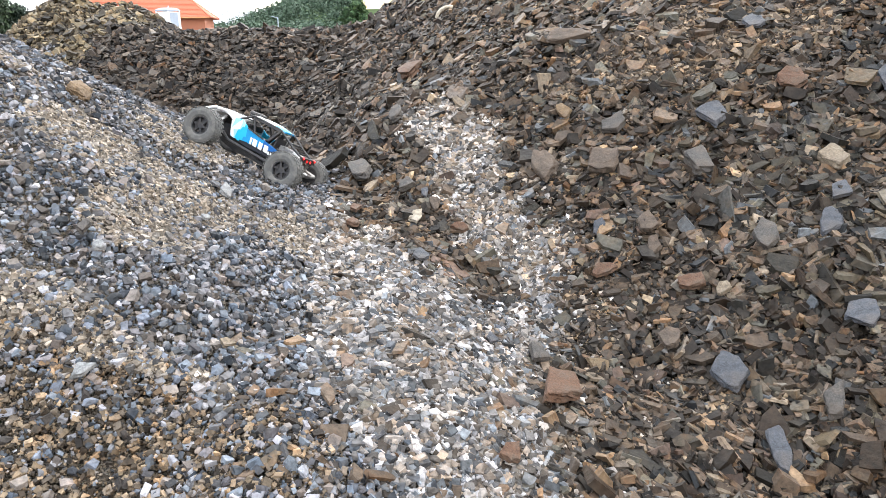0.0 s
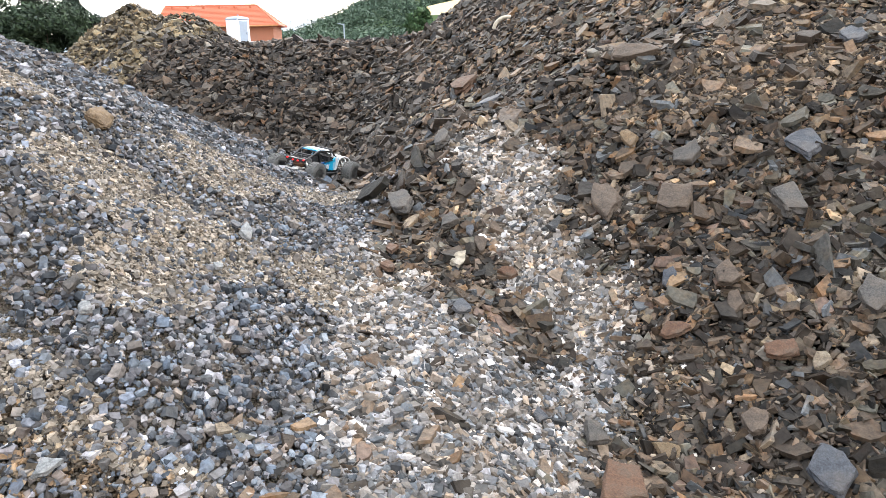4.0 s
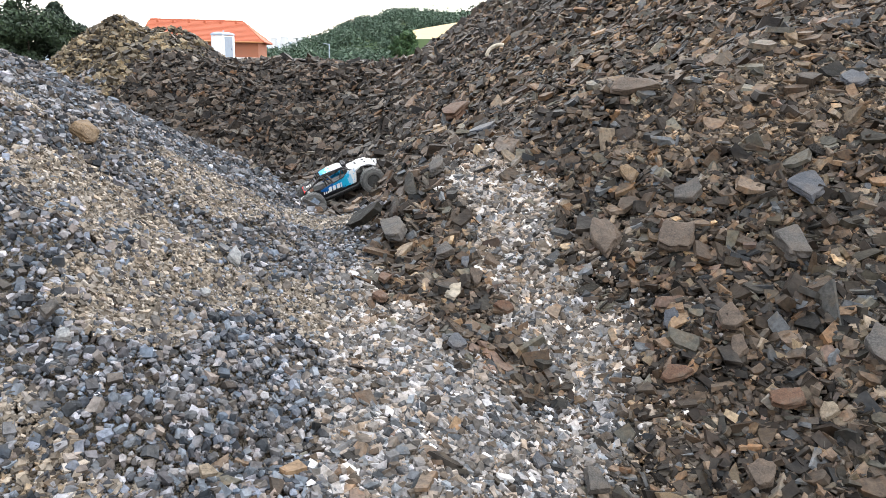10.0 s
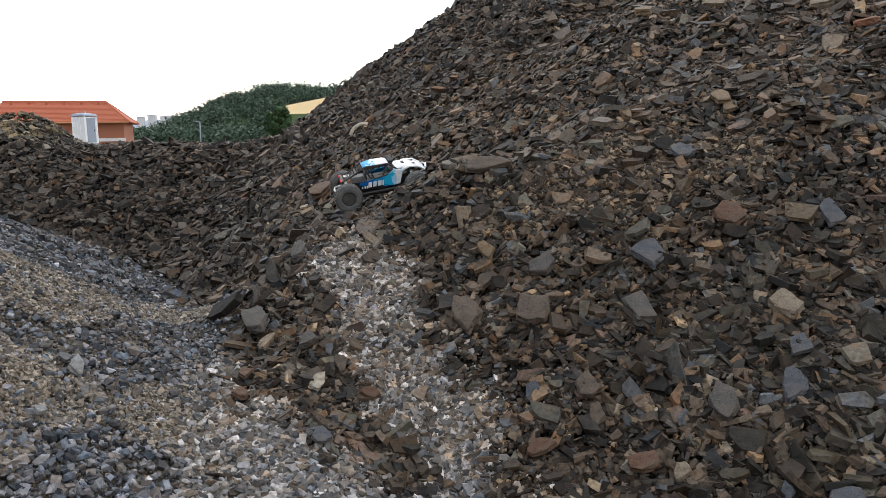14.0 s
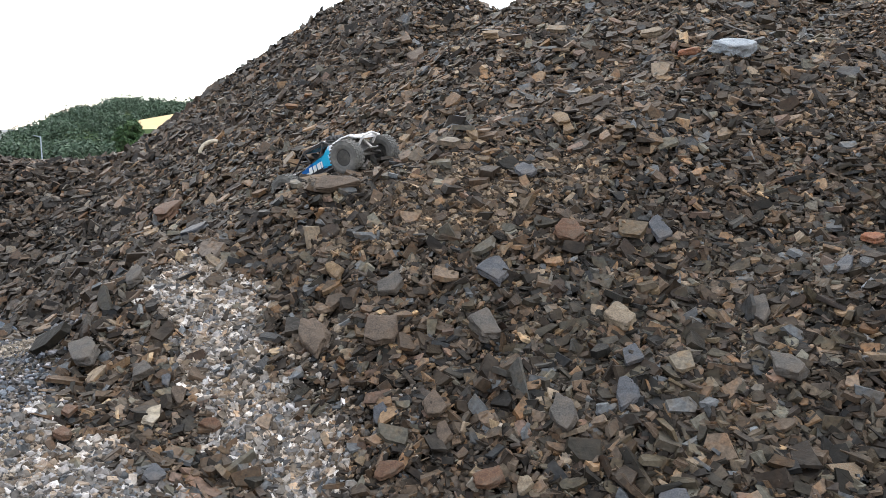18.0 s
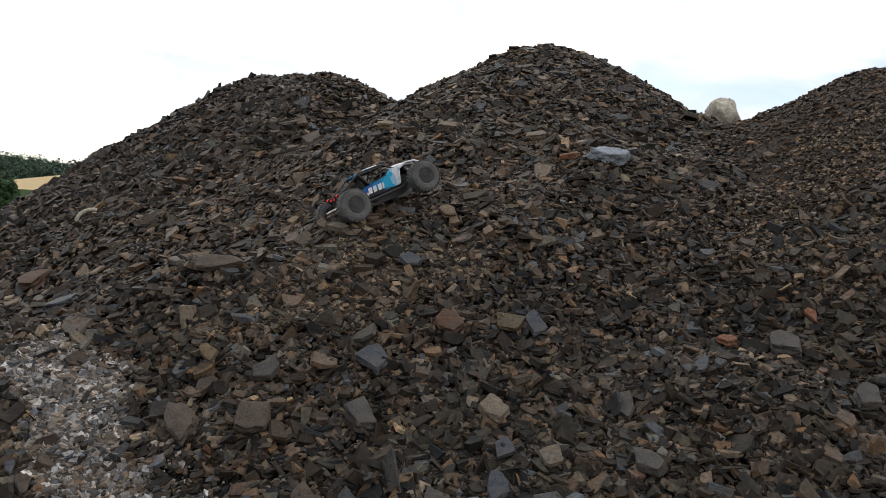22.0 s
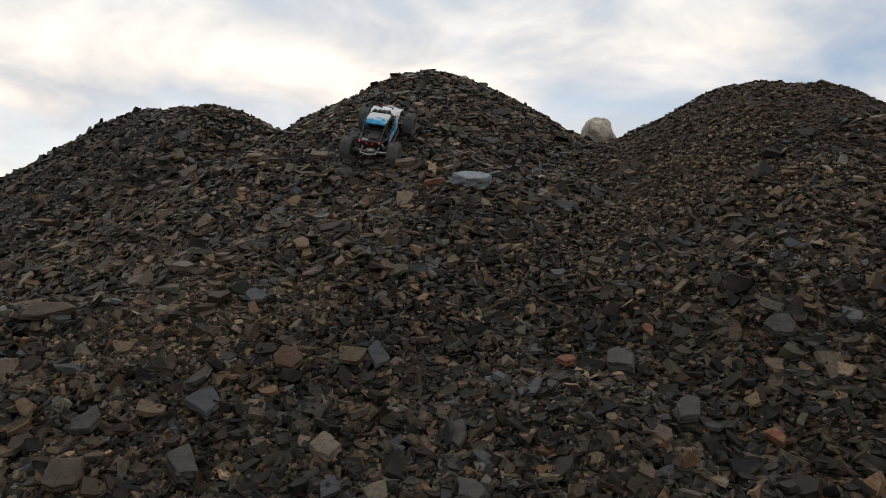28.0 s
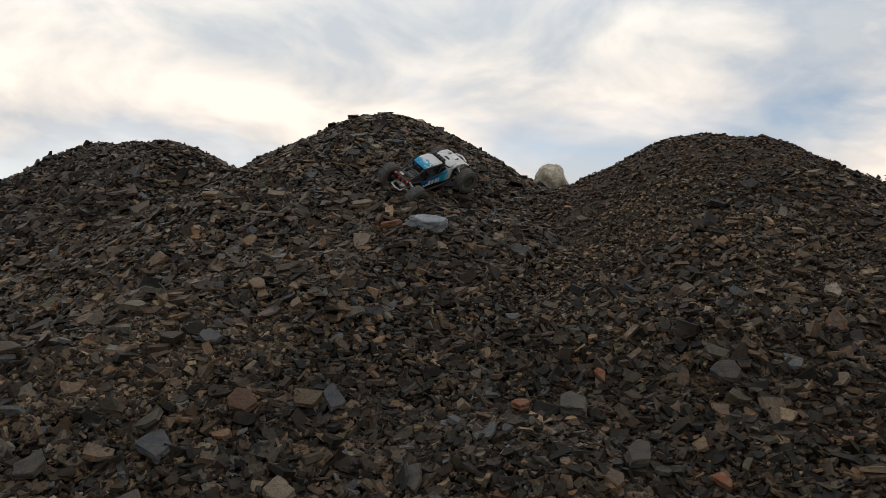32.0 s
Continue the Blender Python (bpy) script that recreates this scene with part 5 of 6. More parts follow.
stone(1.841, 2.121, (0.063, 0.119, 0.021), R_PINK, 61, "red-brown stone lying on the slope", "stone", -34, -5, 0.020)
stone(1.640, 2.007, (0.057, 0.088, 0.012), R_BLUE, 62, "blue slate chip lying on the slope", "stone", -57, -3, 0.017)
stone(1.090, 2.481, (0.092, 0.096, 0.029), R_RUSTY, 64, "orange-brown slate lying on the slope", "stone", -27, 1, 0.022)
stone(1.171, 4.971, (0.136, 0.258, 0.046), R_BROWN, 68, "brown slate block on the upper slope", "stone", -22, -8, 0.027)
stone(2.103, 1.673, (0.045, 0.085, 0.015), R_OCHRE, 69, "upright ochre stone lying on the slope", "stone", -54, -6, 0.018)
stone(2.048, 1.559, (0.070, 0.071, 0.022), R_PINK, 70, "orange-brown stone lying on the slope", "stone", -49, -4, 0.020)
stone(1.967, 2.032, (0.106, 0.201, 0.036), R_GREY, 71, "dark grey slate plate", "slate_plate", -33, -2, 0.024)
stone(2.119, 2.077, (0.039, 0.074, 0.013), R_PINK, 72, "small orange-red stone lying on the slope", "stone", -29, 0, 0.018)
stone(1.933, 1.734, (0.093, 0.176, 0.031), R_GREY, 73, "blunt dark grey stone", "stone", -57, 2, 0.023)
stone(2.385, 1.811, (0.093, 0.105, 0.031), R_GREY, 75, "grey slate lying on the slope", "stone", -51, 6, 0.023)
stone(2.985, 1.829, (0.069, 0.097, 0.023), R_LIME, 76, "pale stone in the fine scree", "stone", -52, 8, 0.021)
stone(1.969, 3.280, (0.113, 0.109, 0.033), R_PINK, 77, "flat orange stone lying on the slope", "stone", -14, -7, 0.023)


def boulder(x, y, z, w, h):
    """An upright pale boulder, blunt and pitted, with a notched top and a leaning flank."""
    bm = bmesh.new()
    bmesh.ops.create_icosphere(bm, subdivisions=5, radius=1.0)
    cuts = [(Vector(n).normalized(), k) for n, k in (((-0.75, -0.4, 0.6), 0.84), ((0.85, -0.35, 0.3), 0.86), ((0.1, -0.9, 0.35), 0.8), ((-0.9, 0.1, -0.3), 0.86), ((0.35, 0.3, 0.9), 0.93), ((0.2, 0.95, 0.1), 0.85), ((-0.2, -0.8, -0.5), 0.88))]
    for v in bm.verts:
        p = v.co.copy()
        for n, k in cuts:
            over = p.dot(n) - k
            if over > 0:
                p -= n * over * 0.88
        p *= 1 + 0.1 * noise.noise(p * 1.7 + Vector((4, 1, 7))) + 0.06 * noise.noise(p * 4.5) + 0.03 * noise.noise(p * 11)
        notch = math.exp(-((p.x + 0.12) / 0.16) ** 2) * max(0.0, p.z)
        v.co = Vector(((p.x + 0.22 * (1 - p.z) * 0.5) * w, p.y * w * 0.9, (p.z - 0.12 * notch) * h))
    for f in bm.faces:
        f.smooth = True
    me = bpy.data.meshes.new("boulder")
    bm.to_mesh(me); bm.free()
    me.materials.append(R_BOULDER)
    ob = new("boulder", me)
    ob.matrix_basis = pose(x, y, z, 0, 0, 38)
    return tagged(ob, "pale tan limestone boulder standing between two mounds", "boulder")


boulder(3.500, 4.020, 2.420, 0.13, 0.13)



def root_arc():
    """A bleached, curved piece of root, half buried."""
    c = Vector((BONE[0], BONE[1], float(land(BONE[0], BONE[1]))))
    pts = [c + Vector((0.085 * math.cos(a), 0.02 * math.cos(a), 0.07 * math.sin(a) - 0.008)) for a in (radians(k) for k in range(80, 190, 11))]
    bm = tube_bm(pts, 0.011, 8)
    for v in bm.verts:
        v.co += Vector((1, 1, 1)) * 0.002 * noise.noise(v.co * 60)
    me = bpy.data.meshes.new("bleached_root")
    bm.to_mesh(me); bm.free()
    me.materials.append(R_ROOT)
    return tagged(new("bleached_root", me), "bleached curved piece of root sticking out of slate", "root")


root_arc()


# ---- stones that lie singly on the mounds: parts of them ----
def single_stones(parent, name, count, box, zones, sizes, mat, seed, shape, faces, tilt=0.35, kinds=14):
    rng = np.random.default_rng(seed)
    meshes = []
    for i in range(kinds):
        co = shape(1, rng)[0]
        meshes.append(mesh_from(name, co, faces, mat))
    xy = sites(rng, count, box, in_zone(zones, 2.2, 1.4))
    x, y = xy[:, 0], xy[:, 1]
    u, v, w = frames_for(slope_normals(x, y), tilt, rng)
    size = sizes[0] * np.exp(rng.normal(0, sizes[1], len(x)))
    z = land(x, y)
    for i in range(len(x)):
        ob = new(name, meshes[i % kinds])
        m = Matrix(((u[i][0], v[i][0], w[i][0]), (u[i][1], v[i][1], w[i][1]), (u[i][2], v[i][2], w[i][2]))).to_4x4()
        ob.parent = parent
        ob.matrix_basis = Matrix.Translation((x[i], y[i], z[i] + 0.16 * size[i])) @ m @ Matrix.Diagonal((size[i], size[i], size[i], 1))


single_stones(slate_mound, "slate_piece", 300, (-0.2, 0.9, 2.6, 3.6), [3], (0.04, 0.25), M_SLATE1, 41, slab_shape, SLAB_FACES)
single_stones(gravel_mound, "pebble", 300, (-1.3, 0.7, 0.3, 2.6), [1, 2], (0.0175, 0.25), M_GRAVEL1, 42, pebble_shape, ICO_FACES, 0.5)
single_stones(slate_mound_c, "slate_piece", 200, (2.0, 0.9, 4.4, 3.2), [6], (0.034, 0.3), M_SLATE1, 43, slab_shape, SLAB_FACES)
single_stones(slate_mound_b, "slate_piece", 120, (0.4, 5.0, 2.4, 6.4), [3], (0.042, 0.25), M_DARK1, 44, slab_shape, SLAB_FACES)
single_stones(slate_bank, "slate_piece", 300, (-3.4, 3.6, -0.2, 6.2), [4], (0.052, 0.25), M_DARK1, 45, slab_shape, SLAB_FACES, 0.5)


# ---- the distance: house, cabin, trees, wooded hills ----
T_ROOF = paint("red_roof_tiles", (0.42, 0.115, 0.055), 0.8, wear=0.3, dirt=(0.3, 0.12, 0.07), scale=2.0)
T_BRICK = paint("red_brick_wall", (0.36, 0.14, 0.08), 0.85, wear=0.4, dirt=(0.28, 0.15, 0.1), scale=3.0)
T_WOOD = paint("orange_wood", (0.5, 0.23, 0.09), 0.6, scale=3.0)
T_PLASTER = paint("white_plaster", (0.75, 0.74, 0.72), 0.8, wear=0.2, scale=1.0)
T_PLASTIC = paint("white_plastic", (0.88, 0.89, 0.9), 0.45, wear=0.15, scale=2.0)
T_GREYP = paint("grey_blue_plastic", (0.3, 0.36, 0.44), 0.5, wear=0.2, scale=2.0)
T_GLASS = paint("dark_glass", (0.03, 0.035, 0.04), 0.1, wear=0.1, scale=2.0)
T_BARK = paint("bark", (0.11, 0.085, 0.06), 0.9, wear=0.5, scale=6.0)


def leaf_mat(name, stops):
    m, n, l, b = shader(name, 0.75)
    g = n.new("ShaderNodeNewGeometry")
    r = ramp(n, stops)
    l.new(g.outputs["Random Per Island"], r.inputs["Fac"]); l.new(r.outputs["Color"], b.inputs["Base Color"])
    return m


L_DARK = leaf_mat("dark_leaves", [(0, (0.009, 0.022, 0.009)), (0.6, (0.016, 0.036, 0.013)), (1, (0.03, 0.055, 0.02))])
L_MID = leaf_mat("green_leaves", [(0, (0.02, 0.055, 0.02)), (0.6, (0.04, 0.09, 0.03)), (1, (0.075, 0.13, 0.045))])
# aerial haze put into the leaf colour: paler and bluer than L_MID
L_FAR = leaf_mat("haze_tinted_leaves", [(0, (0.04, 0.072, 0.045)), (0.6, (0.05, 0.088, 0.053)), (1, (0.062, 0.105, 0.06))])
L_FIR = leaf_mat("fir_needles", [(0, (0.008, 0.02, 0.012)), (0.7, (0.016, 0.035, 0.02)), (1, (0.03, 0.05, 0.028))])


def leaves_mesh(name, centres, radii, per, leaf, mat, seed):
    """Leaf clumps: many small bent leaves, denser at the rim of each clump."""
    rng = np.random.default_rng(seed)
    c = np.repeat(np.asarray(centres, float), per, 0)
    r = np.repeat(np.asarray(radii, float), per, 0)
    d = rng.normal(0, 1, c.shape); d /= np.linalg.norm(d, axis=1, keepdims=True)
    p = c + d * r[:, None] * rng.uniform(0.45, 1.08, (len(c), 1)) * np.array([1, 1, 0.85])
    face = d + rng.normal(0, 0.45, p.shape)
    u = np.cross(face, rng.normal(0, 1, p.shape)); u /= np.linalg.norm(u, axis=1, keepdims=True)
    v = np.cross(face, u); v /= np.linalg.norm(v, axis=1, keepdims=True)
    s = leaf * rng.uniform(0.6, 1.4, (len(p), 1))
    co = np.stack([p - u * s, p + v * s * 0.55, p + u * s, p - v * s * 0.55 + np.cross(u, v) * s * 0.2], 1)
    return mesh_from(name, co.reshape(-1, 3), np.arange(len(p) * 4).reshape(-1, 4), mat)


def tree(x, y, base, height, spread, label, mat=None, seed=1, leaf=0.16, clumps=60, per=70, shape="round", name="tree"):
    rng = random.Random(seed)
    t = thing(name, label, "tree", pose(x, y, base))
    trunk = tube_bm([(0, 0, -0.5), (0.05 * spread * rng.uniform(-1, 1), 0, height * 0.3), (0.08 * spread * rng.uniform(-1, 1), 0.05 * spread, height * 0.62), (0, 0, height * 0.9)], 0.1, 7)
    for v in trunk.verts:
        k = 1.6 * (1 - 0.85 * max(0, v.co.z) / height) * height / 9
        v.co.x, v.co.y = v.co.x * k, v.co.y * k
    trunk_ob = part("trunk", trunk, T_BARK, t)
    cs, rs = [], []
    for i in range(clumps):
        h = rng.uniform(0.12, 1.0)
        if shape == "fir":
            w = (1 - h) ** 0.8 * 0.95 + 0.04
        elif shape == "birch":
            w = 0.3 + 0.7 * math.sin(math.pi * min(1, h * 0.9 + 0.1))
        else:
            w = math.sin(math.pi * (0.12 + 0.8 * h)) ** 0.6
        a, q = rng.uniform(0, 2 * math.pi), rng.random() ** 0.5
        cs.append((math.cos(a) * q * w * spread, math.sin(a) * q * w * spread, h * height))
        rs.append(spread * (0.17 if shape != "round" else 0.27) * rng.uniform(0.6, 1.3))
    for i in range(6):
        c = cs[i * 7 % len(cs)]
        part("limb", tube_bm([(0, 0, c[2] * 0.7), (c[0] * 0.5, c[1] * 0.5, c[2] * 0.82), c], 0.018 * height / 4, 5), T_BARK, t)
    crown = new("crown", leaves_mesh("crown", cs, rs, per, leaf, mat or L_DARK, seed))
    crown.parent = t
    return t


def build_house():
    """Bungalow with a red tiled roof: a gable at one end, a hip at the other; ridge along x."""
    h = thing("house", "red-tiled bungalow with red brick walls and orange eaves", "house", pose(*HOUSE))
    D, wall, rise = 11.0, 2.35, 2.35
    rl, rr, el, er = -7.2, 3.2, -7.2, 6.0
    o = 0.6
    part("front_wall", box_bm(el + 0.7, er - 0.6, -D / 2 + o, -D / 2 + o + 0.35, -1, wall), T_BRICK, h)
    part("back_wall", box_bm(el + 0.7, er - 0.6, D / 2 - o - 0.35, D / 2 - o, -1, wall), T_BRICK, h)
    part("side_wall", box_bm(er - 0.95, er - 0.6, -D / 2 + o + 0.352, D / 2 - o - 0.352, -1, wall), T_BRICK, h)
    part("gable_wall", plate_bm([(-D / 2 + o, -1), (D / 2 - o, -1), (D / 2 - o, wall), (0, wall + rise - 0.3), (-D / 2 + o, wall)], 0.35, "YZ", el + 0.5), T_BRICK, h)

    def slope(pts, label):
        bm = bmesh.new()
        a, b, c = (Vector(p) for p in pts[:3])
        n = (b - a).cross(c - a).normalized()
        n = n if n.z > 0 else -n
        up = [bm.verts.new(Vector(p) + n * 0.12) for p in pts]
        dn = [bm.verts.new(p) for p in pts]
        bm.faces.new(up); bm.faces.new(dn[::-1])
        for i in range(len(pts)):
            bm.faces.new((up[i], up[(i + 1) % len(pts)], dn[(i + 1) % len(pts)], dn[i]))
        bmesh.ops.recalc_face_normals(bm, faces=bm.faces)
        return part("roof", bm, T_ROOF, h, label)

    top = wall + rise
    front = slope([(rl, 0, top), (rr, 0, top), (er, -D / 2, wall), (el, -D / 2, wall)], "red tiled roof slope")
    slope([(rr, 0, top), (rl, 0, top), (el, D / 2, wall), (er, D / 2, wall)], "red tiled roof slope")
    slope([(rr, 0, top), (er, -D / 2, wall), (er, D / 2, wall)], "red tiled hip end")
    for i in range(16):
        f = (i + 0.7) / 16
        y, z = -D / 2 * f, top - rise * f + 0.14
        part("tile_course", tube_bm([(rl, y, z), (rr + (er - rr) * f, y, z)], 0.035, 5), T_ROOF, front)
    for i in range(6):
        x = rl + 1.0 + 1.75 * i
        part("roof_vent", box_bm(x - 0.13, x + 0.13, -0.95, -0.65, top - 0.28, top - 0.02, 0.02), T_ROOF, front)
    part("ridge_tiles", tube_bm([(rl, 0, top + 0.1), (rr, 0, top + 0.1)], 0.13, 8), T_ROOF, h)
    for s in (-1, 1):
        part("hip_tiles", tube_bm([(rr, 0, top + 0.1), (er, s * D / 2, wall + 0.1)], 0.12, 8), T_ROOF, h)
        part("bargeboard", tube_bm([(rl - 0.1, 0, top - 0.1), (el - 0.1, s * D / 2, wall - 0.1)], 0.14, 4), T_WOOD, h, "orange timber bargeboard")
    part("gutter", tube_bm([(el, -D / 2 - 0.08, wall), (er, -D / 2 - 0.08, wall)], 0.08, 8), T_WOOD, h)
    part("plinth_band", box_bm(el + 0.7, er - 0.5, -D / 2 + o - 0.1, -D / 2 + o - 0.004, 0.35, 0.7), T_PLASTER, h, "white plaster band")
    for x in (-3.0, 1.0):
        w = part("window", box_bm(x - 0.7, x + 0.7, -D / 2 + o - 0.05, -D / 2 + o + 0.1, 0.9, 2.0), T_PLASTER, h)
        part("pane", box_bm(x - 0.6, x + 0.6, -D / 2 + o - 0.07, -D / 2 + o - 0.055, 0.98, 1.92), T_GLASS, w)
    return h


def build_cabin():
    """Portable toilet cabin: pale walls, domed grey roof, door on one side."""
    c = thing("portable_toilet", "white plastic portable toilet cabin with a domed grey roof", "portable toilet", pose(CABIN[0], CABIN[1], CABIN[2], 0, CABIN[4], CABIN[3]))
    w = 0.56
    part("skid", box_bm(-w, w, -w, w, 0, 0.14, 0.02), T_GREYP, c)
    for x, y in ((-w, -w), (w, -w), (w, w), (-w, w)):
        part("corner_post", box_bm(x - 0.05, x + 0.05, y - 0.05, y + 0.05, 0.14, 2.12, 0.015), T_PLASTIC, c)
    for i in range(4):
        wall = part("wall", box_bm(-w + 0.05, w - 0.05, -w - 0.02, -w + 0.02, 0.14, 2.06, 0.005), T_PLASTIC if i else T_PLASTIC, c)
        wall.matrix_basis = pose(0, 0, 0, 0, 0, 90 * i)
        for k in range(4):
            part("rib", box_bm(-0.4 + 0.26 * k, -0.36 + 0.26 * k, -w - 0.035, -w - 0.021, 0.3, 1.95), T_PLASTIC, wall)
    door = part("door", box_bm(w + 0.022, w + 0.05, -0.4, 0.4, 0.2, 1.98, 0.01), T_GREYP, c, "grey blue door")
    part("door_handle", box_bm(w + 0.051, w + 0.08, 0.25, 0.29, 1.0, 1.15, 0.005), P_BLACK, door)
    part("roof", loft_bm([[(x * s, y * s, z) for x, y in ((-0.64, -0.64), (0.64, -0.64), (0.64, 0.64), (-0.64, 0.64))] for s, z in ((1.0, 2.1), (1.0, 2.16), (0.85, 2.27), (0.45, 2.34))]), T_GREYP, c, "domed translucent grey roof")
    part("vent_pipe", tube_bm([(-0.3, 0.4, 2.1), (-0.3, 0.4, 2.5)], 0.05, 10), T_GREYP, c)
    return c


HOUSE = (-35.25, 88.0, 1.5, 0, 0, 13)
CABIN = (-22.4, 57.6, 1.5, -24.0, 0.0)
build_house()
build_cabin()


def build_shed():
    s = thing("shed", "small shed with an orange-red roof behind the gravel", "shed", pose(-40.1, 50.0, 0.88, 0, 0, 20))
    part("walls", box_bm(-2, 2, -1.5, 1.5, 0, 2.0, 0.02), T_BRICK, s)
    part("roof", loft_bm([[(x, -1.8, 2.0), (x, 0, 2.75), (x, 1.8, 2.0), (x, 1.8, 1.9), (x, -1.8, 1.9)] for x in (-2.3, 2.3)]), T_ROOF, s)
    return s


build_shed()
BY = "beside the yard"
tree(-39.4, 57.8, 1.3, 6.5, 2.5, "loose birch with a feathery crown " + BY, L_DARK, 4, 0.1, 190, 70, "birch")
tree(-36.4, 55.0, 1.2, 3.5, 3.4, "bushy dark broadleaf tree " + BY, L_DARK, 3, 0.15, 90, 110)
tree(-40.5, 54.0, 1.2, 3.4, 3.0, "bushy dark broadleaf tree " + BY, L_DARK, 13, 0.15, 70, 110)
tree(-37.9, 61.1, 1.3, 4.6, 2.5, "dark conifer " + BY, L_FIR, 5, 0.15, 110, 90, "fir")
tree(-34.6, 58.0, 1.3, 2.7, 2.2, "low dark bush " + BY, L_FIR, 6, 0.13, 60, 100)
tree(-44.5, 54.2, 1.2, 4.8, 2.3, "dark conifer " + BY, L_FIR, 7, 0.15, 90, 90, "fir")
tree(-47.5, 56.0, 1.2, 3.4, 3.0, "bushy dark broadleaf tree " + BY, L_DARK, 14, 0.15, 60, 100)
tree(35.3, 18.8, 0.4, 6.6, 2.6, "dark bushy tree behind the scree mound", L_DARK, 8, 0.14, 60, 90)
tree(-23.1, 158.0, 1.5, 6.6, 3.1, "round green tree at the field's edge", L_MID, 9, 0.34, 70, 80)


def lamp_mast():
    m = thing("lamp_mast", "thin grey lamp mast before the woods", "street lamp", pose(-30.6, 124.0, 1.5))
    part("pole", tube_bm([(0, 0, 0), (0, 0, 3.4)], 0.09, 8), T_GREYP, m)
    part("arm", tube_bm([(0, 0, 3.3), (-1.0, 0, 3.5)], 0.06, 6), T_GREYP, m)
    return m


lamp_mast()


# distance haze is mixed into these two pale blue-grey colours
T_HAZE = paint("haze_painted_hills", (0.3, 0.36, 0.42), 1.0, wear=0.3, dirt=(0.34, 0.39, 0.43), scale=0.003)
T_HAZY = paint("haze_painted_walls", (0.66, 0.68, 0.7), 1.0, wear=0.3, dirt=(0.58, 0.6, 0.63), scale=0.02)


def distant_block(x, top, w):
    """A far tower block, haze painted into its pale colour, under a flat roof slab."""
    b = thing("distant_building", "distant tower block on the horizon in a pale haze colour", "building", pose(x, 1500, 1.5), "far tower blocks")
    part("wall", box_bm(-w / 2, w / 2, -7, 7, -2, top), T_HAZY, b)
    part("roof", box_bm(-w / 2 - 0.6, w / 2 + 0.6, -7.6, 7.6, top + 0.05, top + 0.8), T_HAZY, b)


for bx, bt, bw in ((-484, 50, 11), (-462, 53, 15), (-441, 51, 10), (-424, 52, 19), (-402, 56, 11), (-386, 54, 15), (-366, 57, 10), (-350, 55, 17)):
    distant_block(bx, bt, bw)


def hill(name, label, cx, cy, lx, ly, top, base, mat, cells=(60, 14)):
    """A long low hill, highest in the middle."""
    bm = bmesh.new()
    nx, ny = cells
    rows = []
    for j in range(ny + 1):
        row = []
        for i in range(nx + 1):
            u, v = 2 * i / nx - 1, 2 * j / ny - 1
            h = (math.cos(u * math.pi / 2) ** 0.9) * (math.cos(v * math.pi / 2) ** 0.8)
            h *= 1 + 0.12 * noise.noise(Vector((u * 5, v * 3, cx * 0.01)))
            row.append(bm.verts.new((cx + u * lx, cy + v * ly, base + top * max(h, 0))))
        rows.append(row)
    for a, b in zip(rows, rows[1:]):
        for i in range(nx):
            bm.faces.new((a[i], a[i + 1], b[i + 1], b[i]))
    me = bpy.data.meshes.new(name)
    bm.to_mesh(me); bm.free()
    me.materials.append(mat)
    me.polygons.foreach_set("use_smooth", np.full(len(me.polygons), True))
    return tagged(new(name, me), label, "hill", kind="structure")


def hill_height(x, y, cx, cy, lx, ly, top, base):
    u, v = (x - cx) / lx, (y - cy) / ly
    return base + top * np.maximum(np.cos(np.clip(u, -1, 1) * np.pi / 2), 0) ** 0.9 * np.maximum(np.cos(np.clip(v, -1, 1) * np.pi / 2), 0) ** 0.8


T_GRASS = paint("meadow", (0.06, 0.1, 0.035), 0.9, wear=0.5, dirt=(0.1, 0.11, 0.05), scale=0.05)
T_STRAW = paint("ripe_grain_field", (0.55, 0.4, 0.19), 0.9, wear=0.5, dirt=(0.48, 0.34, 0.16), scale=0.06)


def woods(name, label, spec, count, radius, seed, keep, mat=L_MID, leaf=0.55, per=26):
    """Far woods on a hill: crowns beyond counting."""
    rng = np.random.default_rng(seed)
    cx, cy, lx, ly, top, base = spec
    x, y = cx + rng.uniform(-0.97, 0.97, count) * lx, cy + rng.uniform(-1, 0.5, count) * ly
    k = keep(x, y)
    x, y = x[k], y[k]
    r = radius * rng.uniform(0.6, 1.35, len(x))
    z = hill_height(x, y, *spec) + r * 0.55
    cs = np.stack([x, y, z], -1)
    return tagged(new(name, leaves_mesh(name, cs, r, per, leaf, mat, seed)), label, "woods", kind="stuff")


HILL = (-41.0, 310.0, 50.0, 60.0, 21.0, -1.0)
HILL_B = (40.0, 520.0, 190.0, 80.0, 43.0, -4.0)
WOOD = (-38.0, 185.0, 40.0, 16.0, 1.2, 1.0)
hill("backdrop_hill", "wooded hill beyond the yard", *HILL, T_GRASS)
hill("backdrop_hill_b", "second wooded hill further off", *HILL_B, T_GRASS)
hill("backdrop_wood_floor", "low rise under the row of trees", *WOOD, T_GRASS, (30, 8))
hill("backdrop_far_hills", "far hills on the horizon in a pale haze colour", -500.0, 2100.0, 1500.0, 200.0, 66.0, -3.0, T_HAZE)
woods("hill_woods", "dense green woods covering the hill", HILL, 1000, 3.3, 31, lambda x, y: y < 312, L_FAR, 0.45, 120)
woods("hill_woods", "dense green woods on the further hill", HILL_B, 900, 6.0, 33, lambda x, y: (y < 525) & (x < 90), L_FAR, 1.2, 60)
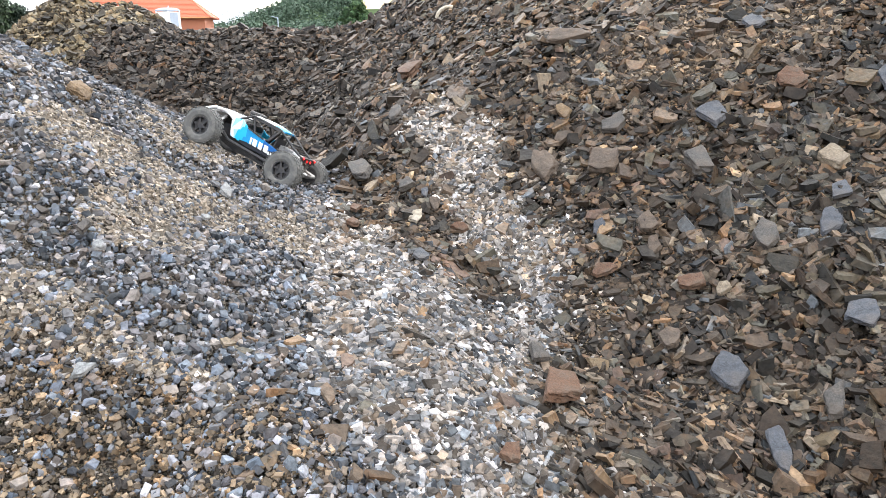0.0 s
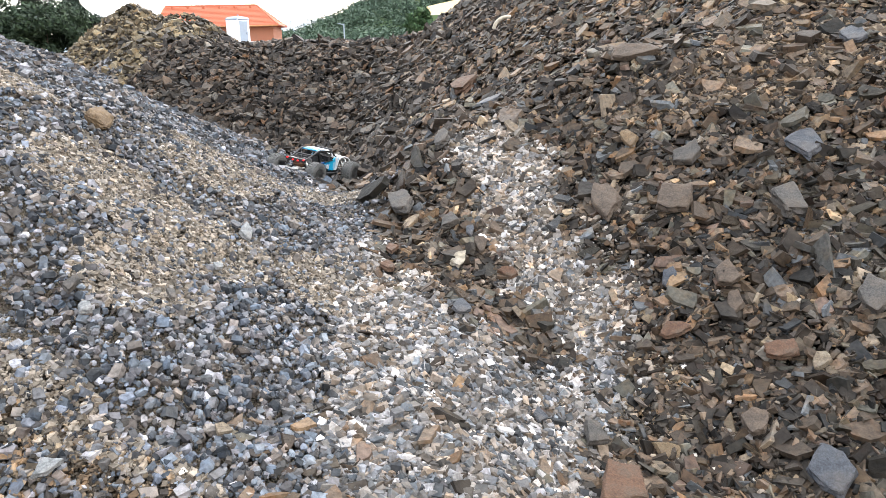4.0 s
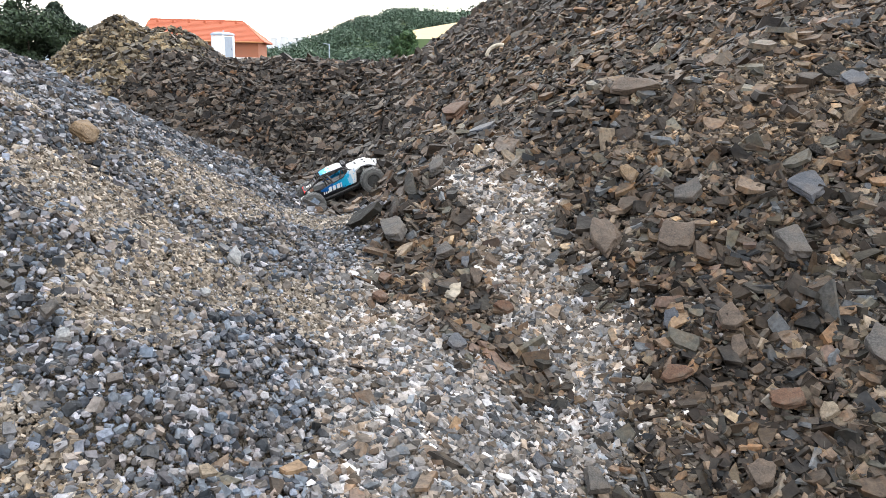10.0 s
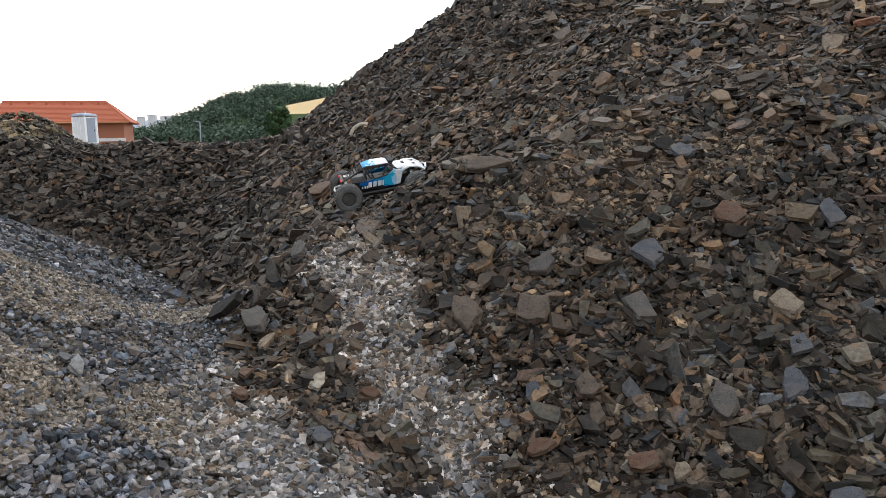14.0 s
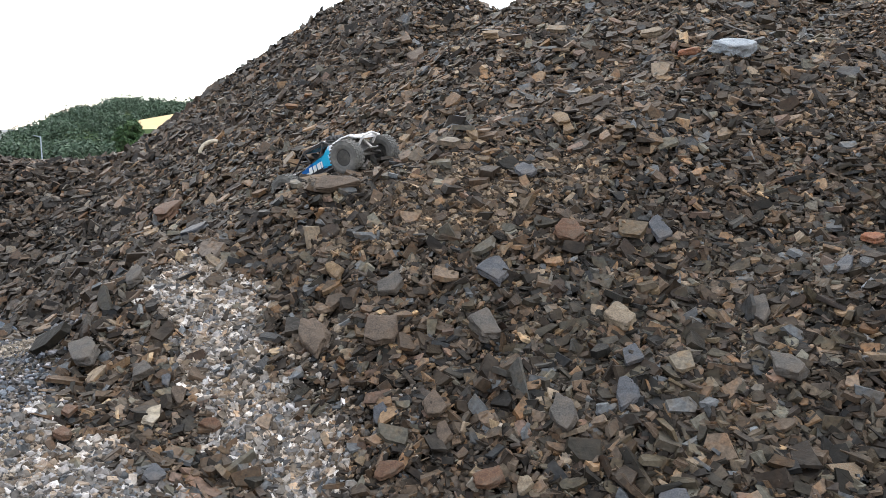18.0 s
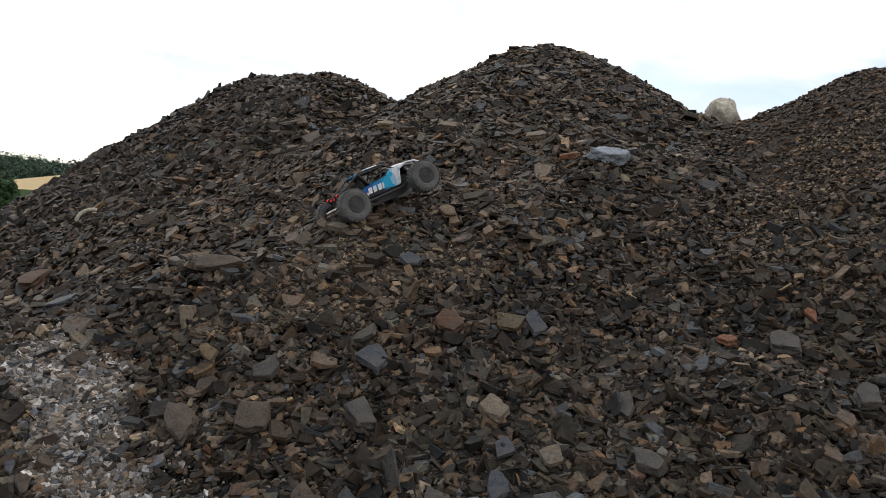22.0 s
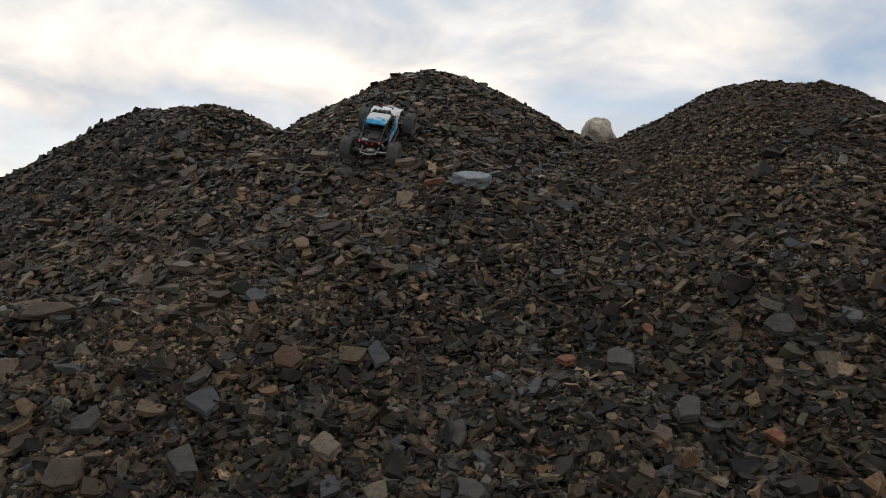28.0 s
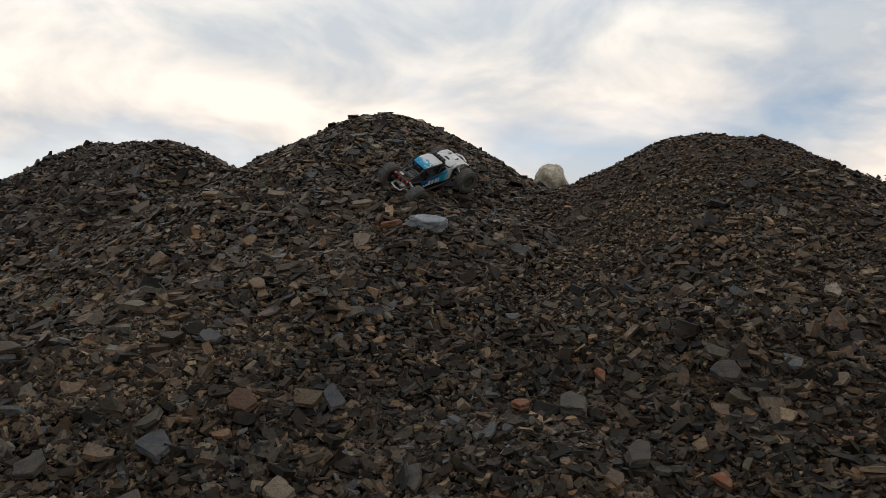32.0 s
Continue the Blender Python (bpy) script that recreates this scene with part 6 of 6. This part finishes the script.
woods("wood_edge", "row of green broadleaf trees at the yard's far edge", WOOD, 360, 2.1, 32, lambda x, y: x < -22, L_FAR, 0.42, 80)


def field():
    """The ripe field climbs the hillside, higher to the right."""
    bm = bmesh.new()
    rows = []
    for j in range(7):
        row = []
        for i in range(17):
            x, v = -29 + 4 * i, j / 6
            y = 200 + 45 * v
            low, high = 8.6, 10.4 + 0.2 * (x + 29) - 0.0012 * (x + 29) ** 2
            row.append(bm.verts.new((x * y / 200, y, 1.5 + (low - 1.5 + (high - low) * v) * y / 200)))
        rows.append(row)
    for a, b in zip(rows, rows[1:]):
        for i in range(16):
            bm.faces.new((a[i], a[i + 1], b[i + 1], b[i]))
    for i in range(16):
        p, q = rows[0][i], rows[0][i + 1]
        bm.faces.new((p, bm.verts.new((p.co.x, p.co.y - 6, 0)), bm.verts.new((q.co.x, q.co.y - 6, 0)), q))
    me = bpy.data.meshes.new("backdrop_field")
    bm.to_mesh(me); bm.free()
    me.materials.append(T_STRAW)
    me.materials.append(T_GRASS)
    me.polygons.foreach_set("material_index", np.array([0] * 96 + [1] * 16, np.int32))
    return tagged(new("backdrop_field", me), "ripe straw-coloured grain field on the hillside", "field", kind="structure")


field()



# ---- what moves: the buggy and its wheels ----
def motions():
    rows = [
        (0.00, -0.635, 2.600, 1.115, 16.9, -25.4, 163.6),
        (0.50, -0.552, 2.604, 1.073, 22.3, -19.6, 153.8),
        (1.00, -0.744, 2.796, 1.152, 19.8, -23.6, 150.8),
        (1.30, -0.813, 2.897, 1.170, 16.0, -17.0, 156.3),
        (1.60, -0.897, 2.979, 1.190, 20.1, -11.1, 159.4),
        (1.90, -0.996, 3.112, 1.200, 21.4, -11.5, 155.9),
        (2.20, -1.136, 3.283, 1.242, 23.4, -7.5, 144.7),
        (2.50, -1.123, 3.505, 1.147, 27.7, -2.3, 124.5),
        (3.10, -1.129, 3.750, 1.066, 16.8, 3.9, 101.7),
        (3.80, -1.033, 4.017, 0.916, 8.5, 7.1, 78.2),
        (4.50, -0.962, 4.215, 0.904, 5.3, 6.6, 58.1),
        (4.80, -0.950, 4.239, 0.937, 10.1, -4.8, 57.2),
        (5.10, -0.898, 4.276, 0.921, 8.6, -17.0, 47.8),
        (5.50, -0.802, 4.336, 0.946, 8.6, -33.6, 23.0),
        (6.00, -0.708, 4.331, 0.989, 7.3, -41.3, 12.5),
        (6.50, -0.632, 4.298, 1.037, 6.3, -42.0, 7.7),
        (7.00, -0.608, 4.250, 1.040, 5.1, -43.3, 5.6),
        (7.50, -0.629, 4.226, 1.024, 4.8, -42.1, 5.5),
        (8.00, -0.626, 4.218, 1.027, 5.1, -41.9, 5.4),
        (8.50, -0.619, 4.198, 1.028, 2.8, -42.6, 5.6),
        (9.00, -0.625, 4.205, 1.028, 5.0, -41.7, 5.4),
        (9.50, -0.624, 4.190, 1.029, 7.9, -41.0, 5.8),
        (9.80, -0.682, 4.177, 0.991, 6.8, -32.5, 10.1),
        (10.10, -0.887, 4.130, 0.909, 4.1, -13.9, 21.7),
        (10.40, -1.047, 4.011, 0.948, -3.0, 18.2, 1.8),
        (10.70, -1.255, 3.900, 1.107, -13.7, 23.3, -10.9),
        (11.00, -1.416, 3.883, 1.141, -21.0, 21.9, -16.3),
        (11.30, -1.596, 3.921, 1.185, -21.5, 20.6, -23.9),
        (11.60, -1.712, 3.917, 1.284, -20.7, 21.4, -22.2),
        (11.90, -1.643, 3.923, 1.233, -20.1, 20.8, -19.9),
        (12.20, -1.406, 3.951, 1.133, -21.5, 20.4, -16.9),
        (12.50, -1.056, 3.996, 0.958, -11.9, 16.0, -11.5),
        (12.70, -0.931, 4.010, 0.927, -0.6, -0.6, -4.4),
        (12.90, -0.640, 4.060, 0.986, 7.4, -33.4, -7.3),
        (13.00, -0.550, 4.061, 1.052, 1.4, -42.3, 8.3),
        (13.20, -0.273, 4.079, 1.238, -3.6, -35.8, 12.2),
        (13.50, -0.040, 4.011, 1.338, 10.6, -14.7, 6.2),
        (13.80, 0.027, 3.922, 1.363, 12.3, -9.9, 6.3),
        (14.00, 0.071, 3.870, 1.370, 11.9, -8.9, 7.3),
        (14.20, 0.134, 3.818, 1.355, 19.7, -10.9, 3.5),
        (14.50, 0.295, 3.735, 1.397, 26.6, -13.6, -10.8),
        (14.80, 0.348, 3.644, 1.428, 29.2, -12.3, -24.5),
        (15.00, 0.337, 3.575, 1.448, 22.4, -12.3, -31.5),
        (15.30, 0.459, 3.430, 1.498, 19.1, -20.3, -34.7),
        (15.50, 0.527, 3.296, 1.534, 8.6, -24.6, -45.0),
        (17.50, 0.516, 3.434, 1.526, 8.1, -23.1, -54.1),
        (18.00, 0.493, 3.360, 1.523, 6.0, -23.0, -45.0),
        (18.50, 0.520, 3.330, 1.535, 5.0, -21.0, -44.5),
        (19.00, 0.605, 3.380, 1.565, 2.5, -20.0, -41.5),
        (19.50, 0.643, 3.248, 1.589, -2.3, -21.7, -32.1),
        (20.00, 0.681, 3.127, 1.640, 1.0, -23.3, -21.6),
        (20.50, 0.775, 3.088, 1.656, 1.5, -23.6, -14.8),
        (21.00, 0.887, 3.169, 1.699, -2.1, -26.6, -7.4),
        (21.50, 0.983, 3.187, 1.735, -4.1, -26.7, 2.8),
        (22.00, 1.062, 3.197, 1.752, -10.1, -24.6, 10.7),
        (22.30, 1.098, 3.256, 1.774, -7.5, -23.0, 12.8),
        (22.60, 1.146, 3.327, 1.832, -2.0, -21.8, 12.5),
        (23.00, 1.224, 3.334, 1.850, 5.6, -18.6, 15.1),
        (23.30, 1.281, 3.407, 1.895, 10.8, -19.6, 16.1),
        (23.60, 1.332, 3.448, 1.894, 11.2, -22.4, 18.8),
        (24.00, 1.399, 3.472, 1.927, 12.4, -23.9, 23.3),
        (24.50, 1.457, 3.510, 1.966, 10.5, -26.6, 26.7),
        (26.50, 1.779, 3.677, 2.155, -0.4, -39.4, 52.3),
        (26.80, 1.778, 3.724, 2.171, -1.3, -42.3, 63.2),
        (27.10, 1.814, 3.747, 2.192, 0.0, -40.9, 62.2),
        (27.50, 1.869, 3.791, 2.230, 4.5, -40.6, 55.6),
        (27.80, 1.947, 3.721, 2.224, 10.7, -37.6, 51.0),
        (28.00, 1.940, 3.840, 2.284, 11.6, -37.2, 47.4),
        (28.40, 1.967, 3.876, 2.346, 13.8, -39.7, 45.2),
        (28.70, 1.940, 3.878, 2.296, 13.0, -39.4, 45.3),
        (29.00, 1.966, 3.852, 2.302, 10.7, -39.7, 45.3),
        (29.30, 1.983, 3.842, 2.307, 10.5, -38.4, 42.4),
        (29.60, 1.979, 3.840, 2.313, 16.6, -38.8, 36.7),
        (30.00, 2.019, 3.811, 2.312, 26.7, -38.0, 30.6),
        (30.20, 1.996, 3.808, 2.314, 23.0, -37.0, 32.6),
        (30.40, 2.015, 3.786, 2.289, 23.5, -35.9, 28.4),
        (30.70, 2.042, 3.738, 2.293, 25.6, -34.7, 22.3),
        (31.00, 2.067, 3.701, 2.285, 23.0, -32.5, 19.4),
        (31.30, 2.132, 3.669, 2.302, 27.0, -29.4, 13.6),
        (31.60, 2.207, 3.652, 2.298, 28.5, -26.4, 10.8),
        (32.00, 2.372, 3.645, 2.298, 39.7, -21.9, 0.9),
    ]
    keyed = [(t, Matrix.LocRotScale((x, y, z), Euler((radians(rx), radians(ry), radians(rz))), None)) for t, x, y, z, rx, ry, rz in rows]
    walk(buggy, keyed)
    # the wheels roll by the way the buggy goes along its own nose
    spins, angle = [(0.0, 0.0)], 0.0
    for (t0, a), (t1, b) in zip(keyed, keyed[1:]):
        ahead = (a.to_3x3() @ Vector((1, 0, 0)) + b.to_3x3() @ Vector((1, 0, 0))).normalized()
        turn = (b.translation - a.translation).dot(ahead) / TYRE_R
        steps = max(1, math.ceil(abs(turn) / radians(70)))
        steps = min(steps, max(1, round((t1 - t0) * FPS)))
        for i in range(1, steps + 1):
            spins.append((t0 + (t1 - t0) * i / steps, angle + turn * i / steps))
        angle += turn
    for hub in buggy_wheels:
        at = hub.matrix_basis.translation.copy()
        walk(hub, [(t, Matrix.Translation(at) @ Matrix.Rotation(s, 4, "Y")) for t, s in spins])


motions()
